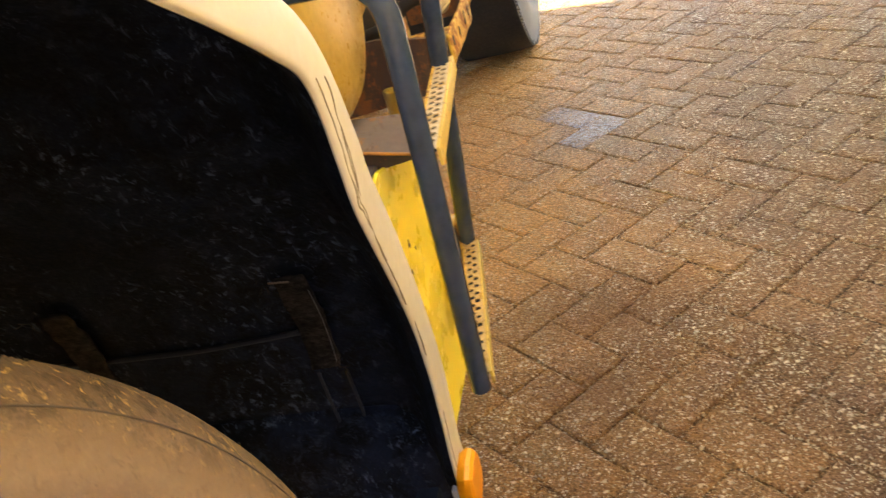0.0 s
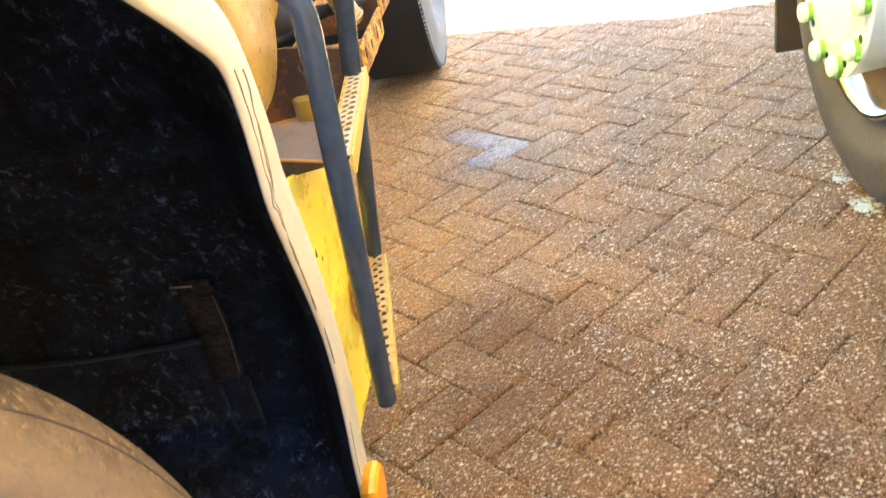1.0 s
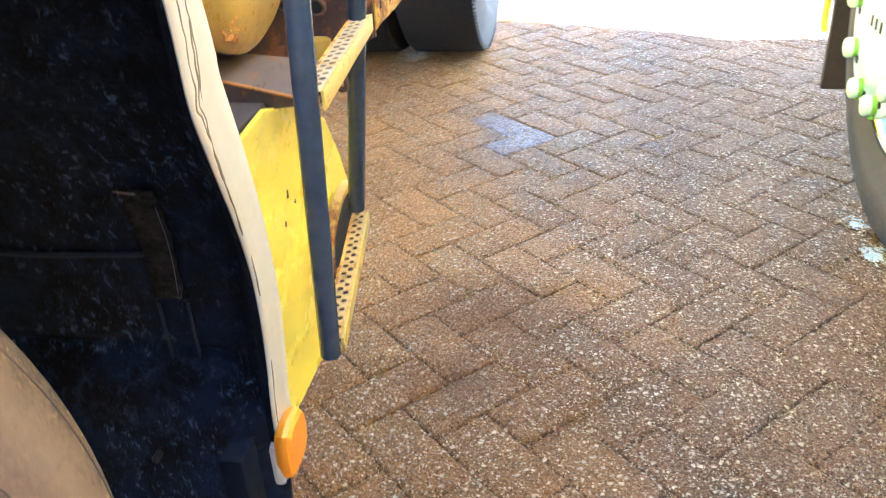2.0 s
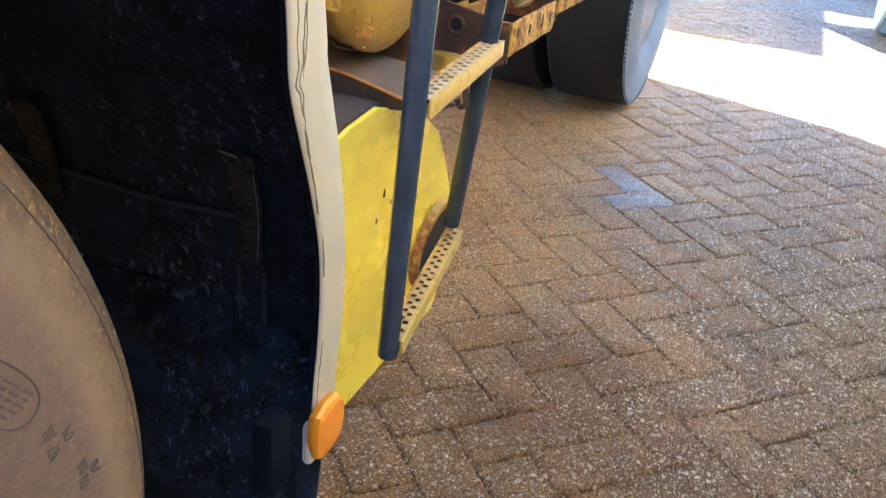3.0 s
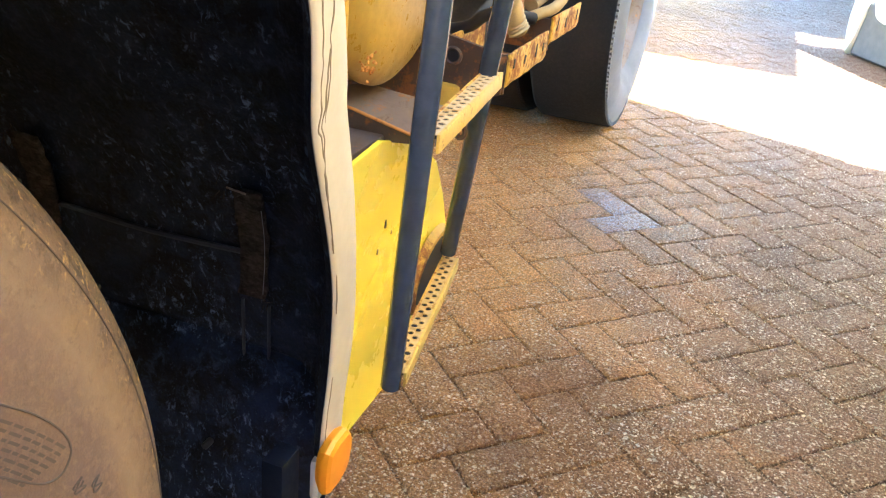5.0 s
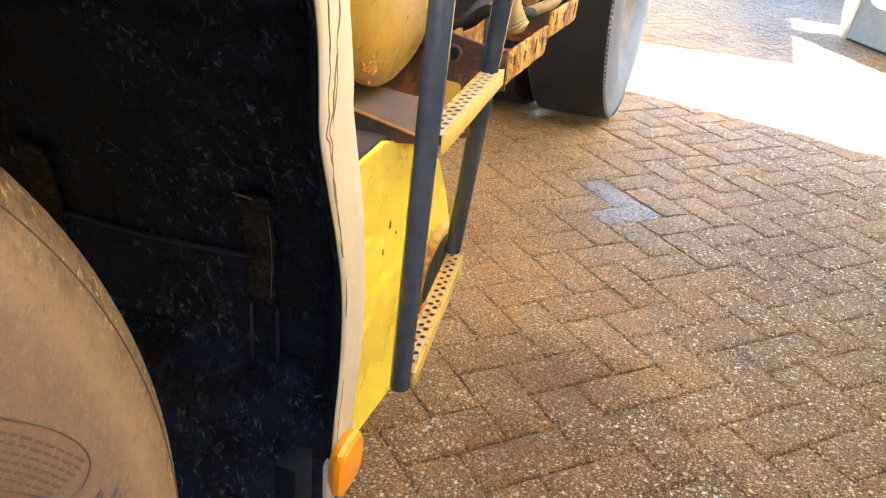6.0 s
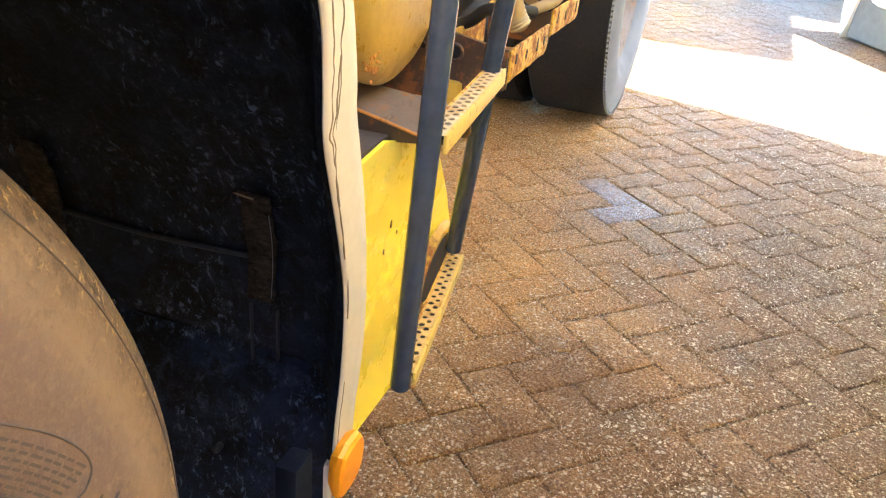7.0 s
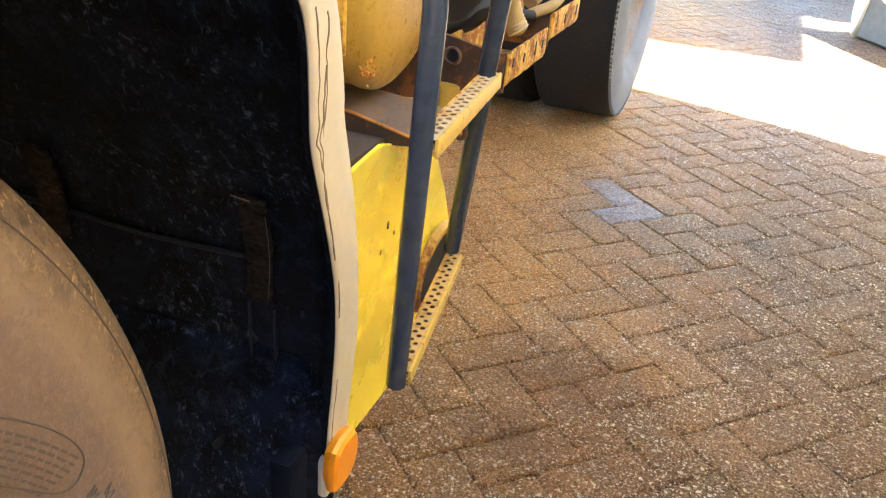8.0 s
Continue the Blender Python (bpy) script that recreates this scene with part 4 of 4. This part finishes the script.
def build_chassis(truck):
    part("frame_rail", boxed((-0.78, -4.6, 0.62), (-0.70, 2.6, 0.88), 0.006), RUSTY, truck, "rusty chassis frame rail")
    part("frame_rail", boxed((-1.62, -4.6, 0.62), (-1.54, 2.6, 0.88), 0.006), RUSTY, truck, "rusty chassis frame rail")
    part("axle", tube(bmesh.new(), [(-2.0, 0.885, 0.5), (-0.4, 0.885, 0.5)], 0.07, 16), DARK, truck)
    part("axle", tube(bmesh.new(), [(-2.0, -2.545, 0.5), (-0.4, -2.545, 0.5)], 0.05, 16), DARK, truck)
    part("deck", boxed((-2.2, -1.6, 1.12), (-0.12, 2.5, 1.22), 0.01), YELLOW, truck, "yellow painted deck edge over the chassis")
    # two unseen yellow boards, added to throw warm light into the gap
    part("dropside", boxed((-0.185, -1.58, 1.225), (-0.14, 2.5, 2.15), 0.008), YELLOW, truck, "unseen yellow board added to bounce warm light")
    part("rear_side", boxed((-0.182, 1.46, 0.62), (-0.143, 3.1, 1.115), 0.008), YELLOW, truck, "unseen yellow panel added to bounce light onto the ground")
    # unseen cab block, added to shut out sky on this side
    part("cab", boxed((-2.2, -4.4, 1.24), (-0.16, -1.62, 2.75), 0.04), CREAM, truck, "plain cream cab block, unseen, closing off the sky")


def build_truck():
    truck = thing("truck", "old yellow and cream truck with dusty tyres and side ladder", "truck")
    front_wheel(truck, pose(*WHEEL_F, 0, -CAMBER, STEER) @ Matrix.Scale(GIRTH, 4))
    rear_wheel(truck, pose(*WHEEL_R), TYRE_WORN)
    # inner wall takes the black rubber, shade between the wheels put into colour
    rear_wheel(truck, pose(WHEEL_R[0] - 0.33, *WHEEL_R[1:]), TYRE_BLACK)
    # far pair is out of sight; it keeps light from under the deck
    rear_wheel(truck, pose(-1.50 - WHEEL_R[0], *WHEEL_R[1:], 0, 0, 180), TYRE_BLACK)
    rear_wheel(truck, pose(-1.83 - WHEEL_R[0], *WHEEL_R[1:], 0, 0, 180), TYRE_WORN)
    build_fender(truck)
    build_ladder(truck)
    build_box(truck)
    build_tanks(truck)
    build_brackets(truck)
    build_chassis(truck)
    return truck


# ---- the truck beside it ----
def build_second_truck():
    t = thing("truck", "parked truck with silver hub and lime nut covers", "truck")
    place = pose(0.7405, -0.665, 0.486, 0, 0, 180)      # the face of its hub
    rim = part("wheel", moved(spun([(-0.30, 0.10), (-0.20, 0.20), (-0.125, 0.215), (-0.085, 0.262), (-0.072, 0.272)], 72), place), ROAD_DUST, t, "dusty brown dished wheel rim")
    part("rim_ring", moved(spun([(-0.085, 0.262), (-0.060, 0.268), (-0.045, 0.276), (-0.040, 0.284), (-0.043, 0.291), (-0.055, 0.294), (-0.075, 0.292)], 96), place), CHROME, rim, "polished chrome ring of the rim")
    # dark band for the shade in the groove
    part("ring_groove", moved(spun([(-0.0415, 0.2795), (-0.0385, 0.2815), (-0.0390, 0.2845), (-0.043, 0.286)], 96), place), DARK, rim)
    part("tyre", moved(tyre_bm(0.488, 0.30), place @ pose(-0.19, 0, 0)), TYRE_BROWN, rim, "dark brown truck tyre")
    hub = part("hub_cover", moved(spun([(-0.13, 0.180), (-0.010, 0.190), (0.004, 0.1945), (0.010, 0.1945), (0.014, 0.191), (0.014, 0.138), (0.017, 0.134), (0.020, 0.131), (0.022, 0.118), (0.025, 0.06), (0.026, 0.0)], 96), place), SILVER, rim, "silver painted domed hub cover")
    for k in range(10):
        m = place @ pose(0, 0, 0, 36 * k + 17, 0, 0)
        cup = moved(spun([(0.012, 0.0205), (0.026, 0.0205), (0.028, 0.0185)], 18), m @ pose(0, 0, 0.1675))
        box(cup, (0.015, -0.006, 0.184), (0.024, 0.006, 0.194), 0.002, m)
        nut = part("nut_cover", cup, LIME, rim, "lime green plastic wheel nut cover")
        # paler end piece carries the light that falls on the cup
        part("cap", moved(spun([(0.025, 0.0215), (0.034, 0.0215), (0.038, 0.0180), (0.040, 0.011), (0.0405, 0.0)], 18), m @ pose(0, 0, 0.1675)), LIME_LIT, nut, "pale yellow-green end, the light on the cup put into its colour")
        # dark disc instead of depth, for the shade in the bore
        part("bore", moved(spun([(0.0150, 0.0), (0.0150, 0.0085), (0.0135, 0.0095)], 14), place @ pose(0, 0, 0, 36 * k + 17 + 9.5, 0, 0) @ pose(0, 0, 0.166)), DARK, hub, "dark hole in the hub cover")
    for k in (-1, 0, 1):
        part("badge_bar", boxed((0.0250, k * 0.030 - 0.0055, -0.022), (0.0272, k * 0.030 + 0.0055, 0.000), 0.001, place), DARK, hub, "plain dark bar of a hub badge")
    part("mudflap", boxed((0.812, 0.02, 0.11), (1.35, 0.045, 0.9), 0.006), BROWN_FLAP, t, "dark brown mudflap")
    part("hanging_strap", tube(bmesh.new(), smooth_line([(0.95, 0.62, 0.6), (0.952, 0.64, 0.3), (0.950, 0.65, 0.16), (0.956, 0.65, 0.108)], 5), 0.013, 10), YELLOW, t, "yellow hanging strap")
    # unseen body, its plan drawn to cast the shadow edge on the ground
    plan = [(0.80, -3.3), (3.0, -3.3), (3.0, 0.355), (1.92, 0.375), (1.42, 0.735), (1.34, 0.765), (0.83, 0.730), (0.80, 0.695)]
    bm = bmesh.new()
    lo, hi = [[bm.verts.new((x, y, z)) for x, y in plan] for z in (1.05, 2.05)]
    bm.faces.new(lo[::-1])
    bm.faces.new(hi)
    for k in range(len(plan)):
        bm.faces.new((lo[k], lo[(k + 1) % len(plan)], hi[(k + 1) % len(plan)], hi[k]))
    part("body", bm, BODY, t, "plain cream truck body, unseen, outlined to cast the shade")
    # solid underside and skirt, added to keep light from beneath
    part("chassis", boxed((1.10, -3.1, 0.24), (2.75, 0.55, 1.045), 0.03), DARK, t, "dark box filling the unseen underside to block low light")
    part("skirt", boxed((0.93, -3.2, 0.32), (1.00, -1.25, 1.05), 0.02), BODY, t)
    part("axle", tube(bmesh.new(), [(0.95, -0.665, 0.486), (2.9, -0.665, 0.486)], 0.06, 14), DARK, t)
    return t


# ---- the far vehicle ----
def leaf(bm, place, shape, thick):
    """A rounded plate of an outline in its own plane, with softened edges."""
    rings = []
    cx, cz = sum(p[0] for p in shape) / len(shape), sum(p[1] for p in shape) / len(shape)
    for y, k in ((0.0, 0.90), (-0.012, 0.98), (-0.03, 1.0), (-thick, 1.0)):
        rings.append([bm.verts.new(place @ Vector((cx + (x - cx) * k, -y, cz + (z - cz) * k))) for x, z in shape])
    for a, b in zip(rings, rings[1:]):
        for k in range(len(shape)):
            bm.faces.new((a[k], a[(k + 1) % len(shape)], b[(k + 1) % len(shape)], b[k]))
    bm.faces.new(rings[0])
    bm.faces.new(rings[-1][::-1])
    return bm


def build_far_vehicle():
    """A white vehicle with grey lower trim, turned towards the yard; its far-reaching upper box is unseen, added for
    its shadow.
    """
    t = thing("van", "white parked van with grey lower trim in sunlight", "van")
    turn = pose(0.752, 3.350, 0.0, 0, 0, -60.5)       # along its lower edge, towards the trucks
    part("lower_trim", leaf(bmesh.new(), turn, [(0.02, 0.006), (1.2, 0.006), (1.2, 0.34), (0.05, 0.34), (0.015, 0.2)], 0.35), GREY_RUBBER, t, "matt grey plastic lower trim")
    part("corner_trim", leaf(bmesh.new(), turn @ pose(0, -0.015, 0), [(0.0, 0.0), (0.022, 0.035), (0.045, 0.09), (0.064, 0.16), (0.082, 0.24), (0.095, 0.36), (-0.040, 0.36), (-0.052, 0.24), (-0.045, 0.14), (-0.022, 0.05)], 0.05), WHITE, t, "white painted bumper corner")
    part("bumper", leaf(bmesh.new(), turn @ pose(0, -0.02, 0), [(0.17, 0.27), (0.20, 0.25), (0.26, 0.235), (1.2, 0.23), (1.2, 0.46), (0.12, 0.46), (0.14, 0.33)], 0.05), WHITE, t, "white painted bumper")
    part("body", boxed((1.0, 3.75, 0.42), (2.9, 8.0, 2.65), 0.06), WHITE, t, "white painted van body")
    # unseen box placed high up so that its shadow falls on the paving
    part("upper_box", boxed((0.9, 1.62, 2.65), (2.76, 8.0, 3.25), 0.05), WHITE, t, "white box, unseen, added overhead to shade the ground")


def build_residue():
    for cx, cy, s, n in ((0.775, -0.60, 0.022, 60), (0.782, -0.745, 0.028, 90)):
        bm = bmesh.new()
        for q in range(n):
            a, d = random.uniform(0, 6.28), s * (0 if q == 0 else random.uniform(0.3, 1.7))
            qx, qy, rad = cx + d * math.cos(a) * 0.7, cy + d * math.sin(a), s * (0.7 if q == 0 else random.uniform(0.04, 0.20))
            ring = []
            for k in range(18):
                b = 2 * math.pi * k / 18
                rr = rad * (0.8 + 0.7 * noise.noise(Vector((math.cos(b) * 2 + qx * 90, math.sin(b) * 2, 3 + q))))
                ring.append(bm.verts.new((qx + rr * math.cos(b), qy + rr * 1.2 * math.sin(b), 0.0012 + 0.0001 * q)))
            c = bm.verts.new((qx, qy, 0.0017 + 0.0001 * q))
            for k in range(18):
                bm.faces.new((ring[k], ring[(k + 1) % 18], c))
        ob = part("white_residue", bm, LIMESCALE)
        tagged(ob, "dried white residue splashed on the paving", "stain", kind="stuff")


def build_wall():
    # unseen wall, added to hold back sky light from the south
    ob = part("wall_south", boxed((-6.0, -6.4, -0.2), (7.0, -6.15, 4.2), 0.01), STUCCO)
    tagged(ob, "plain grey wall, unseen, blocking sky light from the south", "wall", kind="structure")


build_wall()
build_truck()
build_second_truck()
build_far_vehicle()
build_residue()
build_ground()
